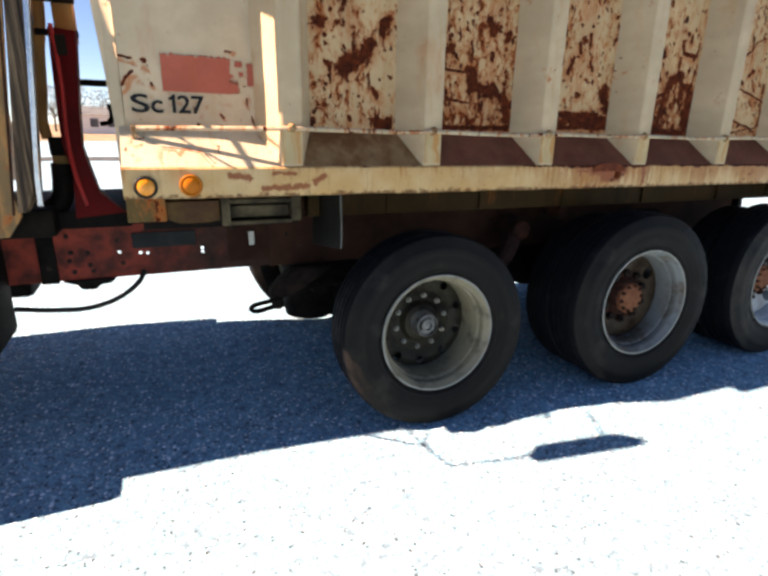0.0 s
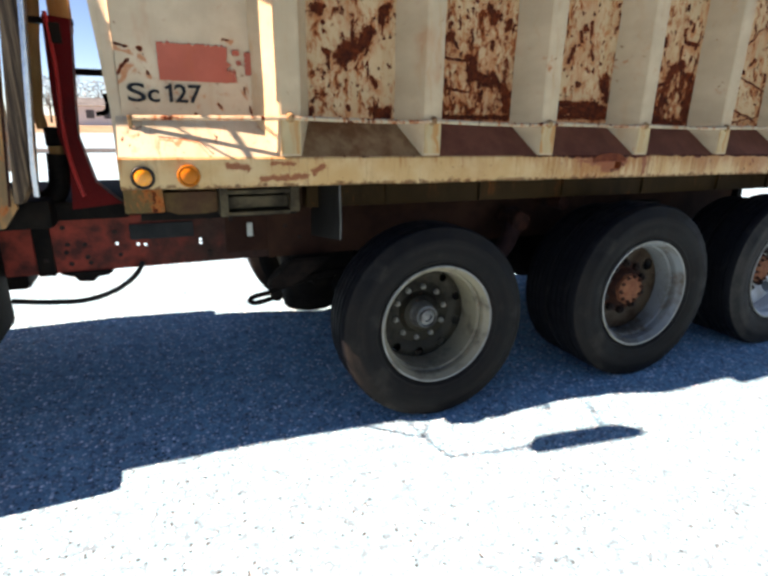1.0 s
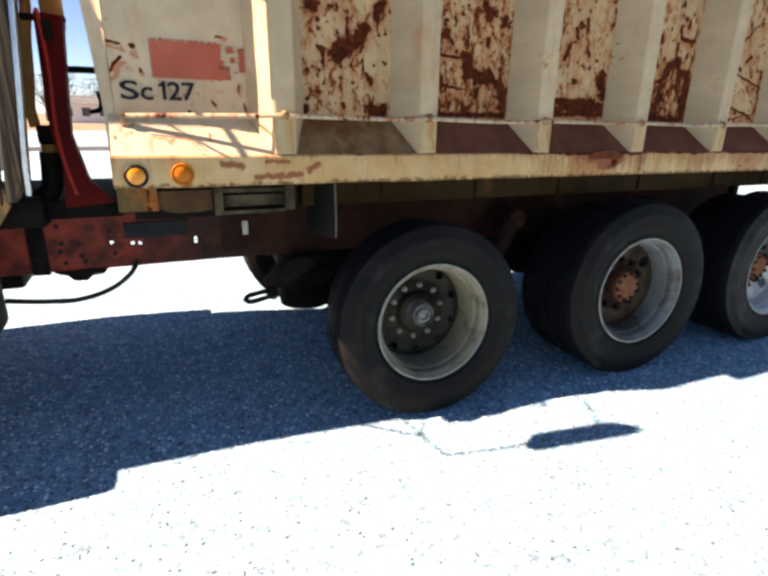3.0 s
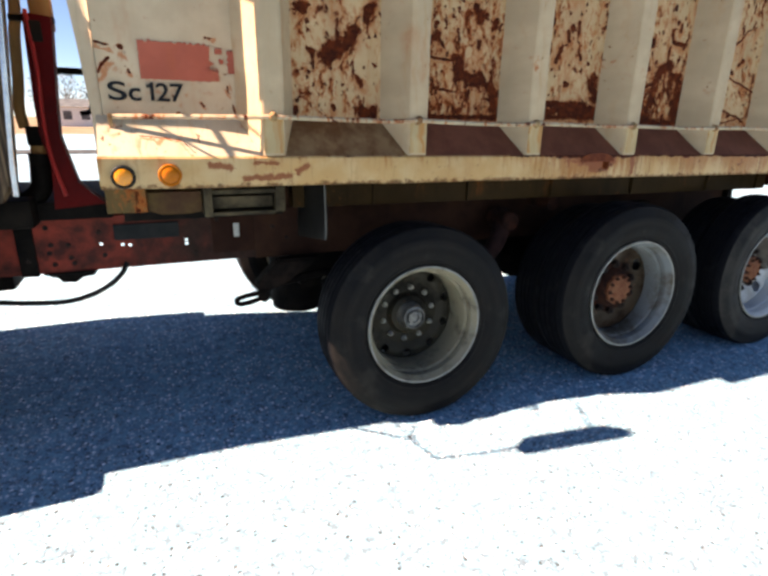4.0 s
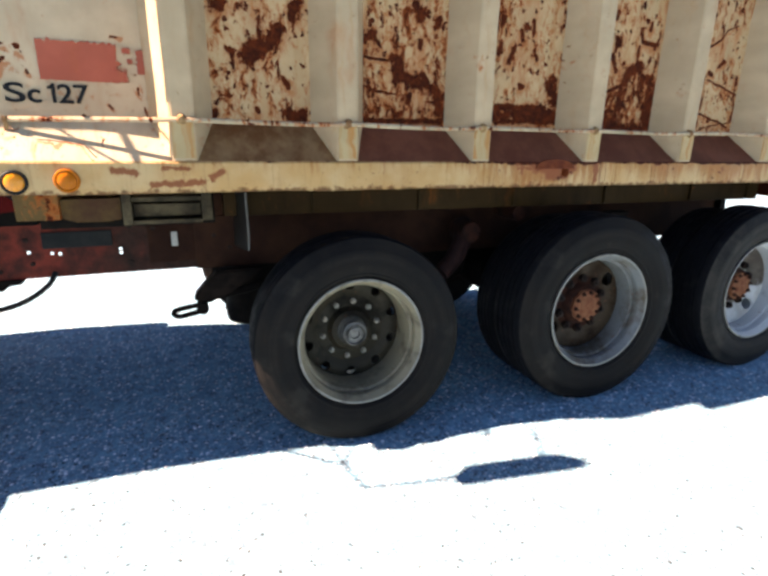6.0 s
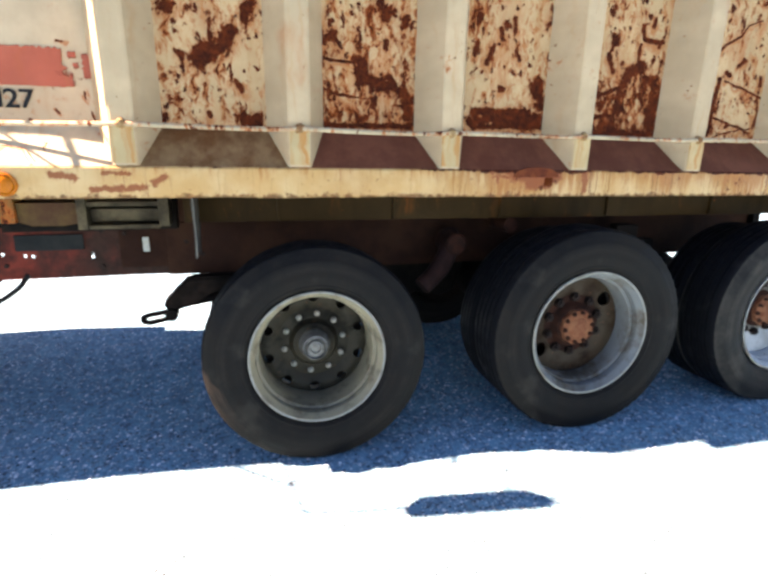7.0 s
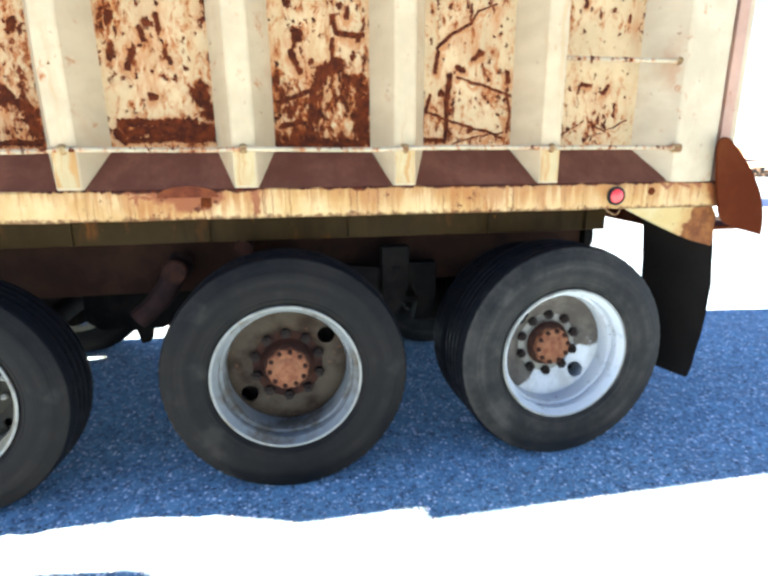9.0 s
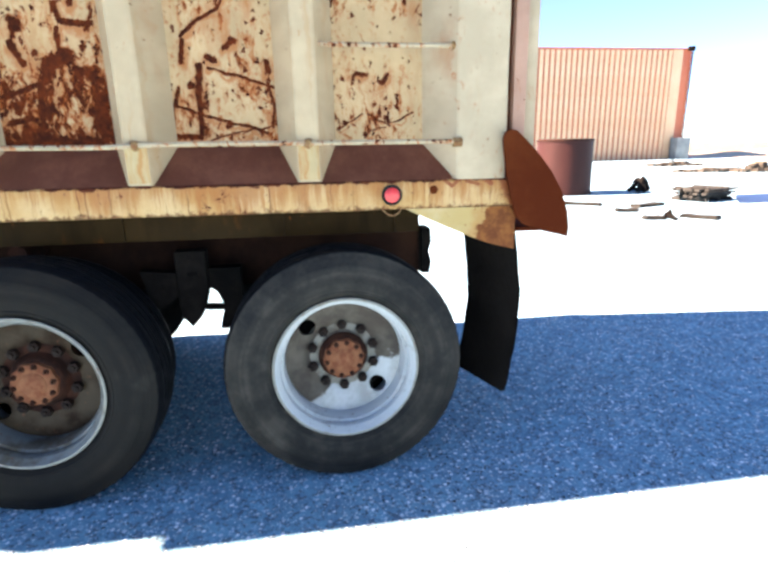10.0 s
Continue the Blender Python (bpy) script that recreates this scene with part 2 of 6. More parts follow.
def ground_paving(name):
    """Worn blue-grey asphalt with pale stone chips showing; dusty dry field further out."""
    n = Nodes(name)
    warp = n.vec("ADD", n.co, n.vec("SCALE", n.noise(30, 2, 0.5, None, True), scale=0.014))

    def chips(scale, lo, hi):
        t = n.add("ShaderNodeSeparateColor")
        n.put(t.inputs[0], n.voronoi(scale, warp, out="Color"))
        return n.math("MULTIPLY", n.ramp(t.outputs[0], lo, hi), n.ramp(n.voronoi(scale, warp), 0.50, 0.28)), t.outputs[1]

    fine, tone = chips(92, 0.50, 0.88)
    coarse, tone2 = chips(44, 0.60, 0.86)
    wide = n.ramp(n.noise(0.55, 5, 0.6), 0.3, 0.7)
    mid = n.ramp(n.noise(9, 5, 0.7), 0.35, 0.68)
    col = n.mix(mid, (0.145, 0.276, 0.372), (0.212, 0.412, 0.532))
    col = n.mix(n.math("MULTIPLY", wide, 0.25), col, (0.23, 0.29, 0.34))
    col = n.mix(n.math("MULTIPLY", n.ramp(n.noise(40, 3, 0.65), 0.50, 0.61), 0.72), col, (0.096, 0.112, 0.134))
    col = n.mix(n.math("MULTIPLY", fine, n.ramp(tone, 0.0, 1.0, 0.50, 1.0)), col, (0.66, 0.77, 0.84))
    col = n.mix(n.math("MULTIPLY", coarse, n.ramp(tone2, 0.0, 1.0, 0.4, 1.0)), col, (0.90, 0.94, 0.96))
    big = n.voronoi(34, warp)
    cell = n.add("ShaderNodeSeparateColor")
    n.put(cell.inputs[0], n.voronoi(34, warp, out="Color"))
    pit = n.math("MULTIPLY", n.ramp(n.math("ADD", big, n.ramp(cell.outputs[0], 0.0, 1.0, 0.0, 0.20)), 0.31, 0.19), n.ramp(n.noise(1.1, 3), 0.36, 0.52, 0.35, 1.0))
    col = n.mix(n.math("MULTIPLY", pit, 0.95), col, (0.034, 0.032, 0.031))
    sep = n.add("ShaderNodeSeparateXYZ")
    n.put(sep.inputs[0], n.co)
    far = n.ramp(n.math("ADD", sep.outputs[1], n.math("MULTIPLY", n.noise(0.05, 3), 8)), 52, 57)
    col = n.mix(far, col, n.mix(n.ramp(n.noise(0.4, 4), 0.4, 0.6), (0.17, 0.12, 0.07), (0.23, 0.18, 0.12)))
    h = n.math("ADD", fine, coarse)
    return n.done(col, 0.9, 0, n.bump(h, 0.5, 0.006), 0.2)


def chassis_paint(name):
    """Faded red paint that road dirt covers more and more towards the wheels."""
    n = Nodes(name)
    sep = n.add("ShaderNodeSeparateXYZ")
    n.put(sep.inputs[0], n.co)
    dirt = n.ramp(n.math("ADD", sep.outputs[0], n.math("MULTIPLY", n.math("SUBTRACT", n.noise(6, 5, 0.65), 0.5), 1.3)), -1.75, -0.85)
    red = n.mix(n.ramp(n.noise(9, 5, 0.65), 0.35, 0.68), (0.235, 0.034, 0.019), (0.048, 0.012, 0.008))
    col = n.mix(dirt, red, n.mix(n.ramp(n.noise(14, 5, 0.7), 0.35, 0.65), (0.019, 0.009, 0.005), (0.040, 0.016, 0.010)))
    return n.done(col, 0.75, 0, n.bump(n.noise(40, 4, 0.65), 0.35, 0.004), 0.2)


def gusset_paint(name):
    """Yellowed cream plate whose lower rear corner has turned to orange-brown rust."""
    n = Nodes(name)
    sep = n.add("ShaderNodeSeparateXYZ")
    n.put(sep.inputs[0], n.co)
    reach = n.math("ADD", n.math("SUBTRACT", sep.outputs[0], 3.335), n.math("MULTIPLY", n.math("SUBTRACT", 1.185, sep.outputs[2]), 0.45))
    reach = n.math("ADD", reach, n.math("MULTIPLY", n.math("SUBTRACT", n.noise(14, 5, 0.65), 0.5), 0.14))
    rust = n.ramp(reach, -0.006, 0.012)
    flecks = n.ramp(n.noise(30, 5, 0.7), 0.62, 0.67)
    cream = n.mix(n.ramp(n.noise(8, 4, 0.6), 0.35, 0.7), (0.40, 0.27, 0.10), (0.45, 0.33, 0.165))
    cream = n.mix(n.ramp(reach, -0.09, 0.0, 0.0, 0.6), cream, (0.34, 0.15, 0.035))
    cream = n.mix(flecks, cream, (0.20, 0.055, 0.014))
    brown = n.mix(n.ramp(n.noise(16, 5, 0.7), 0.35, 0.68), (0.110, 0.030, 0.009), (0.215, 0.075, 0.018))
    return n.done(n.mix(rust, cream, brown), n.ramp(rust, 0, 1, 0.5, 0.85), 0, n.bump(n.math("SUBTRACT", n.noise(55, 4), n.math("MULTIPLY", rust, 0.5)), 0.4, 0.004), 0.2)


M = {}
M["ground"] = ground_paving("sun_bleached_asphalt")
A = [(-0.433, 1.784, -0.301, 1.876, 0.045), (-0.237, 1.955, -0.216, 1.995, 0.036), (-0.255, 1.556, -0.235, 1.562, 0.054), (-0.55, 1.955, -0.54, 1.975, 0.029),
     (-0.583, 1.56, -0.583, 1.53, 0.020), (-0.29, 1.70, -0.27, 1.66, 0.020), (-0.515, 1.80, -0.50, 1.79, 0.024), (-0.404, 1.57, -0.40, 1.56, 0.018)]
B = [(0.228, 1.80, 0.233, 1.75, 0.055), (0.233, 1.74, 0.397, 1.707, 0.030), (0.397, 1.707, 0.464, 1.60, 0.030), (0.052, 1.693, 0.134, 1.663, 0.010), (0.134, 1.663, 0.225, 1.66, 0.010),
     (0.057, 1.809, 0.152, 1.80, 0.012), (0.15, 1.80, 0.228, 1.79, 0.014), (0.073, 1.873, 0.115, 1.907, 0.030), (0.115, 1.907, 0.153, 1.853, 0.014), (0.335, 2.027, 0.335, 1.99, 0.030),
     (0.419, 1.982, 0.41, 1.95, 0.029), (0.06, 1.533, 0.464, 1.54, 0.022), (0.348, 1.889, 0.345, 1.86, 0.020), (0.303, 1.65, 0.30, 1.62, 0.025), (0.23, 1.56, 0.25, 1.57, 0.020)]
C = [(0.776, 1.617, 1.05, 1.612, 0.028), (1.105, 1.75, 1.13, 1.651, 0.045), (0.78, 1.585, 1.15, 1.58, 0.045), (0.78, 1.545, 1.155, 1.55, 0.025), (0.865, 1.90, 0.829, 1.821, 0.022),
     (0.891, 1.973, 0.90, 1.93, 0.020), (0.957, 2.017, 0.957, 1.97, 0.020), (0.974, 1.884, 0.99, 1.85, 0.020), (0.906, 1.72, 0.92, 1.714, 0.025), (1.142, 2.069, 1.15, 2.02, 0.035),
     (1.159, 1.879, 1.15, 1.86, 0.020), (0.765, 1.886, 0.765, 1.86, 0.020)]
D = [(1.481, 1.959, 1.49, 1.93, 0.032), (1.471, 1.896, 1.505, 1.826, 0.024), (1.651, 2.03, 1.655, 1.98, 0.022), (1.662, 1.971, 1.77, 1.968, 0.026), (1.648, 1.95, 1.639, 1.85, 0.018),
     (1.587, 1.816, 1.657, 1.829, 0.042), (1.587, 1.80, 1.578, 1.76, 0.035), (1.416, 1.699, 1.565, 1.75, 0.020), (1.556, 1.75, 1.538, 1.57, 0.022), (1.70, 1.80, 1.786, 1.759, 0.026),
     (1.775, 1.70, 1.775, 1.545, 0.045), (1.374, 1.53, 1.768, 1.532, 0.032), (1.716, 2.07, 1.71, 2.04, 0.020), (1.42, 1.60, 1.50, 1.62, 0.020)]
E_ = [(2.10, 1.93, 2.188, 1.987, 0.013), (2.188, 1.987, 2.255, 2.031, 0.012), (2.255, 2.031, 2.287, 2.08, 0.010), (2.287, 2.08, 2.369, 2.103, 0.007), (2.165, 1.812, 2.152, 1.637, 0.022),
      (2.152, 1.637, 2.143, 1.532, 0.020), (2.205, 1.845, 2.222, 1.836, 0.024), (2.2, 1.806, 2.46, 1.73, 0.010), (2.042, 1.664, 2.169, 1.621, 0.011), (2.169, 1.621, 2.419, 1.551, 0.010),
      (2.186, 1.518, 2.287, 1.551, 0.007), (2.287, 1.551, 2.433, 1.572, 0.007), (2.308, 1.911, 2.274, 1.886, 0.025), (2.433, 1.83, 2.44, 1.79, 0.022), (2.439, 1.73, 2.458, 1.638, 0.013),
      (2.458, 1.638, 2.447, 1.572, 0.012), (2.108, 1.906, 2.095, 1.826, 0.020), (2.076, 1.726, 2.05, 1.66, 0.016), (2.045, 1.54, 2.14, 1.535, 0.020)]
F = [(2.81, 1.785, 2.84, 1.783, 0.018), (2.915, 1.75, 2.935, 1.775, 0.020), (3.136, 1.75, 3.136, 1.70, 0.014), (2.828, 1.619, 2.716, 1.556, 0.006), (2.852, 1.619, 2.946, 1.564, 0.006),
     (2.945, 1.578, 3.053, 1.62, 0.006), (2.93, 1.56, 2.85, 1.55, 0.005), (2.793, 2.14, 2.795, 2.11, 0.018), (3.02, 2.085, 3.02, 2.06, 0.012)]
M["panel_front"] = rusted_paint("cream_paint_light_rust", 0.24, 0.04, [(-1.337, 1.777, -1.293, 1.768, 0.007), (-1.338, 1.676, -1.302, 1.721, 0.009), (-1.255, 1.767, -1.243, 1.767, 0.012), (-1.233, 1.685, -1.231, 1.675, 0.009), (-0.845, 1.765, -0.835, 1.76, 0.009),
                                                                   (-0.847, 1.56, -0.845, 1.53, 0.006), (-0.862, 1.64, -0.86, 1.61, 0.006), (-0.97, 1.562, -0.964, 1.553, 0.009), (-0.985, 1.518, -0.978, 1.518, 0.008), (-1.068, 1.53, -1.062, 1.528, 0.009), (-0.94, 1.81, -0.92, 1.811, 0.006)], 3.1, CREAM_PALE, 0.12, 0.12)
M["panel_a"] = rusted_paint("cream_paint_rust_spots", 0.56, 0.03, A, 7.7, CREAM, 0.35)
M["panel_b"] = rusted_paint("cream_paint_heavy_rust", 0.68, 0.07, B, 12.3, CREAM, 0.5)
M["panel_c"] = rusted_paint("cream_paint_rust_at_foot", 0.57, 0.06, C, 18.9, CREAM, 0.5)
M["panel_d"] = rusted_paint("cream_paint_scarred_rust", 0.64, 0.09, D, 23.4, CREAM, 0.45)
M["panel_e"] = rusted_paint("cream_paint_scraped_rust", 0.58, 0.05, E_, 31.6, CREAM, 0.35)
M["panel_f"] = rusted_paint("cream_paint_few_rust_spots", 0.50, 0.02, F, 37.2, CREAM, 0.25)
M["rib"] = rusted_paint("cream_rib_paint", 0.20, 0.0, (), 44.0, (0.530, 0.385, 0.230), 0.34, 0.35)


def rail_paint(name):
    """Yellowed cream rail: rust creeping in from both edges and running down in drips."""
    n = Nodes(name)
    sep = n.add("ShaderNodeSeparateXYZ")
    n.put(sep.inputs[0], n.co)
    x, z = sep.outputs[0], n.math("ADD", sep.outputs[2], n.math("MULTIPLY", sep.outputs[0], 0.006))
    along = n.add("ShaderNodeCombineXYZ")
    n.put(along.inputs[0], x)
    warp = n.vec("ADD", n.co, n.vec("SCALE", n.noise(25, 3, 0.6, None, True), scale=0.02))
    down = n.math("MULTIPLY", n.math("SUBTRACT", 1.36, z), 2.6)
    worst = n.ramp(n.noise(1.6, 3, 0.5, along.outputs[0]), 0.38, 0.66, -0.10, 0.16)
    rear = n.ramp(x, 0.0, 1.3, -0.10, 0.11)
    drip = n.math("SUBTRACT", n.math("ADD", n.noise(3.0, 5, 0.7, n.stretch((15, 1, 0.7), co=warp)), n.math("ADD", worst, rear)), down)
    orange = n.ramp(drip, 0.30, 0.62)
    foot = n.ramp(n.math("ADD", n.noise(30, 4, 0.7), n.math("MULTIPLY", n.math("SUBTRACT", 1.262, z), 9)), 0.55, 0.72)
    blot = n.ramp(n.math("ADD", n.noise(13, 6, 0.72, n.stretch((1, 1, 1.6), co=warp)), n.math("MULTIPLY", n.math("ADD", worst, rear), 0.8)), 0.74, 0.80)
    base = n.mix(n.ramp(n.noise(7, 4, 0.6), 0.35, 0.7), (0.445, 0.262, 0.098), (0.50, 0.335, 0.160))
    base = n.mix(n.math("MULTIPLY", n.ramp(n.noise(5, 4, 0.6, warp), 0.42, 0.68), n.ramp(x, -0.6, 1.2, 0.15, 0.6)), base, (0.33, 0.150, 0.036))
    base = n.mix(n.math("MULTIPLY", orange, 0.75), base, (0.275, 0.088, 0.016))
    run = n.math("MULTIPLY", n.ramp(n.noise(4.0, 4, 0.7, n.stretch((26, 1, 0.5), (3, 0, 0), co=warp)), 0.575, 0.66), n.ramp(n.math("ADD", worst, rear), -0.16, 0.12, 0.15, 0.8))
    base = n.mix(run, base, (0.125, 0.036, 0.009))
    fleck = n.ramp(n.noise(42, 4, 0.7, warp), 0.645, 0.69, 0.0, 0.8)
    base = n.mix(fleck, base, (0.10, 0.030, 0.010))
    rust = n.mix(n.ramp(n.noise(40, 4, 0.7), 0.35, 0.68), RUST_DARK, RUST_RED)
    top = n.ramp(n.math("SUBTRACT", n.math("ADD", n.noise(18, 5, 0.7), n.math("ADD", worst, rear)), n.math("MULTIPLY", n.math("SUBTRACT", 1.36, z), 16)), 0.44, 0.52)
    mask = n.math("MAXIMUM", n.math("MAXIMUM", blot, top), n.math("MULTIPLY", foot, 0.75))
    scrape = None
    shake = n.vec("SUBTRACT", n.noise(40, 4, 0.7, None, True), (0.5, 0.5, 0.5))
    near, nearer = (n.vec("MULTIPLY", n.vec("ADD", n.co, n.vec("SCALE", shake, scale=k)), (1, 0, 1)) for k in (0.05, 0.014))
    for xa, za, xb, zb, r in ((-0.84, 1.277, -0.66, 1.281, 0.016), (-0.97, 1.330, -0.90, 1.322, 0.020), (-0.80, 1.335, -0.70, 1.338, 0.010), (-0.62, 1.30, -0.58, 1.325, 0.016), (0.93, 1.335, 1.14, 1.325, 0.045), (1.0, 1.29, 1.10, 1.285, 0.03), (1.30, 1.35, 1.30, 1.26, 0.022), (0.81, 1.345, 0.93, 1.342, 0.010), (0.82, 1.325, 0.90, 1.322, 0.008), (0.84, 1.345, 0.84, 1.30, 0.008),
                           (3.155, 1.335, 3.185, 1.312, 0.010), (3.185, 1.312, 3.215, 1.338, 0.010), (3.25, 1.332, 3.30, 1.318, 0.010), (3.32, 1.345, 3.36, 1.32, 0.014), (3.42, 1.36, 3.46, 1.25, 0.040)):
        g = n.add("ShaderNodeGroup")
        g.node_tree = STROKE
        n.put(g.inputs[0], nearer if xa > 3.1 and r < 0.02 else near)
        g.inputs[1].default_value, g.inputs[2].default_value, g.inputs[3].default_value = (xa, 0, za), (xb + 0.001, 0, zb), r
        scrape = n.math("MAXIMUM", scrape, g.outputs[0]) if scrape else g.outputs[0]
    base = n.mix(n.ramp(scrape, 0.02, 0.5, 0.0, 0.9), base, (0.20, 0.050, 0.014))
    h = n.math("SUBTRACT", n.noise(55, 4), n.math("MULTIPLY", mask, 0.6))
    return n.done(n.mix(mask, base, rust), n.ramp(mask, 0, 1, 0.45, 0.85), 0, n.bump(h, 0.5, 0.005), 0.2)


M["rail"] = rail_paint("yellowed_rail_rust_runs")
M["tab"] = rusted_paint("rib_foot_rust_runs", 0.10, 0.0, (), 58.0, (0.49, 0.36, 0.185), 1.0, 0.3)
M["post"] = rusted_paint("cream_post_paint", 0.20, 0.0, (), 63.0, CREAM_PALE, 0.12, 0.12)
# Shade under the body is put into this near-black cream, along with grime.
M["under"] = rusted_paint("cream_beam_shaded", 0.14, 0.0, (), 66.0, (0.042, 0.024, 0.0085), 0.0, 0.85, 0.04)
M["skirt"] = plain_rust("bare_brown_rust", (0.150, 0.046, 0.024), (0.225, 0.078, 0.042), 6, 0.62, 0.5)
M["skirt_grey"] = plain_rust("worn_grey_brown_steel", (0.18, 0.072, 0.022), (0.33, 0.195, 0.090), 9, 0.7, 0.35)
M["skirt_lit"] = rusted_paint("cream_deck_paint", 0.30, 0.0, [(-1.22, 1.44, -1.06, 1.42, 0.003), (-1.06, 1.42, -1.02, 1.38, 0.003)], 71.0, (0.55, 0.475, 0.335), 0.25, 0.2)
M["rod"] = rusted_paint("rod_rust_and_paint", 0.50, 0.0, (), 101.0, (0.50, 0.39, 0.25), 0.0, 0.5)
M["knob"] = plain_rust("weld_lump_rust", (0.22, 0.095, 0.038), (0.46, 0.30, 0.135), 40, 0.85)
M["wing"] = plain_rust("deep_brown_rust", (0.084, 0.015, 0.0042), (0.120, 0.027, 0.0075), 3.5, 0.9, spec=0.05)
M["gusset"] = gusset_paint("gusset_paint_rust_corner")
M["chassis"] = chassis_paint("faded_red_chassis_paint")
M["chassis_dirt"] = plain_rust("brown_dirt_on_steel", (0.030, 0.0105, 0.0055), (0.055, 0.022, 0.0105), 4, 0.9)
M["black_steel"] = plain_rust("oily_black_steel", (0.005, 0.004, 0.0034), (0.015, 0.011, 0.008), 9, 0.75, spec=0.07)
M["drum"] = plain_rust("dark_brake_drum", (0.010, 0.0075, 0.006), (0.028, 0.018, 0.013), 12, 0.85, spec=0.08)
M["tyre"] = rubber("dusty_tyre_rubber", (0.0050, 0.0047, 0.0048), (0.0340, 0.0280, 0.0230), 0.62)
M["tyre_grey"] = rubber("grey_dusted_tyre_rubber", (0.010, 0.0098, 0.0100), (0.064, 0.056, 0.047), 0.85)
M["tread"] = rubber("black_tread_rubber", (0.0040, 0.0042, 0.0060), (0.013, 0.0125, 0.013), 0.4, 0.09)
M["flap"] = rubber("mud_flap_rubber", (0.010, 0.0075, 0.006), (0.022, 0.016, 0.012), 0.5)
M["rim_beige"] = rim_paint("beige_dusty_rim", (0.29, 0.245, 0.16), (0.13, 0.105, 0.068), 0.42)
M["rim_white"] = rim_paint("chalky_white_rim", (0.56, 0.57, 0.57), (0.30, 0.285, 0.26), 0.2)
M["rim_lip"] = rim_paint("bare_rim_edge", (0.29, 0.275, 0.24), (0.17, 0.14, 0.105), 0.4)
M["disc_brown"] = rim_paint("dirty_brown_wheel_disc", (0.062, 0.042, 0.025), (0.026, 0.013, 0.007), 0.55, 0.10, 4)
M["disc_white"] = mud_disc("white_wheel_disc_mud")
M["disc_dark"] = rim_paint("dark_dusty_wheel_disc", (0.046, 0.038, 0.024), (0.011, 0.009, 0.007), 0.5, 0.10, 4)
M["hub_plate"] = rim_paint("pale_grey_bolt_ring", (0.25, 0.225, 0.185), (0.13, 0.105, 0.08), 0.35, 0.3, 9)
M["hub_rust"] = plain_rust("orange_rust_hub", (0.19, 0.058, 0.026), (0.29, 0.120, 0.056), 26, 0.85)
M["hub_brown"] = plain_rust("brown_rust_hub", (0.022, 0.008, 0.005), (0.062, 0.020, 0.010), 14, 0.85)
M["hub_steel"] = plain_rust("greasy_steel_hub", (0.085, 0.080, 0.072), (0.30, 0.285, 0.26), 13, 0.38, 1.0, 0.35)
M["nut"] = plain_rust("worn_steel_nut", (0.30, 0.27, 0.21), (0.62, 0.58, 0.49), 30, 0.4, 1.0, 0.25)
M["nut_dark"] = plain_rust("dark_rusty_nut", (0.014, 0.008, 0.006), (0.036, 0.018, 0.012), 30, 0.7)
M["red_paint"] = plain_rust("dark_red_gloss_paint", (0.110, 0.0035, 0.0028), (0.055, 0.002, 0.0016), 3, 0.45, spec=0.05)
M["cab_paint"] = rusted_paint("cab_cream_paint", 0.22, 0.0, (), 83.0, (0.21, 0.130, 0.058), 0.8, 0.9)
M["letter"] = plain_rust("black_lettering", (0.006, 0.006, 0.007), (0.014, 0.013, 0.013), 30, 0.5, 1.0, 0.0, 0.1)
M["decal"] = rusted_paint("faded_red_decal", 0.10, 0.0, (), 90.0, (0.42, 0.105, 0.062), 0.12, 0.3)
M["white_tag"] = plain_rust("white_paper_tag", (0.6, 0.57, 0.5), (0.7, 0.68, 0.6), 20, 0.7)
M["chrome"] = plain_rust("dull_chrome_tube", (0.50, 0.51, 0.54), (0.62, 0.63, 0.66), 14, 0.22, 1.0, 1.0, 0.15)
M["block"] = rusted_paint("grimy_cream_block", 0.55, 0.0, (), 111.0, (0.115, 0.070, 0.022), 0.5, 0.8)
# Dark and pale upright streaks stand in for reflections on the brown steel.
M["polished"] = plain_rust("reflection_streaked_steel", (0.022, 0.012, 0.007), (0.26, 0.165, 0.090), 34, 0.36, 0.03, 0.3, 0.12)
M["tan"] = plain_rust("tan_rust_shield", (0.30, 0.150, 0.045), (0.42, 0.26, 0.10), 5, 0.7, 0.3)
M["hose"] = plain_rust("black_rubber_hose", (0.007, 0.007, 0.007), (0.018, 0.016, 0.014), 20, 0.55)


def lens_material(name, colour, gloss=0.6):
    n = Nodes(name)
    cells = n.voronoi(210)
    return n.done(n.mix(n.ramp(cells, 0.1, 0.6), colour, tuple(c * 0.7 for c in colour)), 0.12, 0, n.bump(cells, 0.35, 0.002), gloss)


M["amber"] = lens_material("amber_lens", (0.78, 0.27, 0.004))
M["amber_faded"] = lens_material("faded_amber_lens", (0.50, 0.14, 0.006), 0.15)
M["red_lens"] = lens_material("red_lens", (0.80, 0.05, 0.045))


# ---- mesh helpers ----
def box(bm, x0, x1, y0, y1, z0, z1, bevel=0.0):
    vs = [bm.verts.new((x, y, z)) for x in (x0, x1) for y in (y0, y1) for z in (z0, z1)]
    fs = [bm.faces.new([vs[k] for k in q]) for q in ((0, 1, 3, 2), (4, 6, 7, 5), (0, 4, 5, 1), (2, 3, 7, 6), (0, 2, 6, 4), (1, 5, 7, 3))]
    if bevel:
        edges = list({e for f in fs for e in f.edges})
        bmesh.ops.bevel(bm, geom=edges, offset=bevel, segments=2, affect="EDGES", profile=0.6)


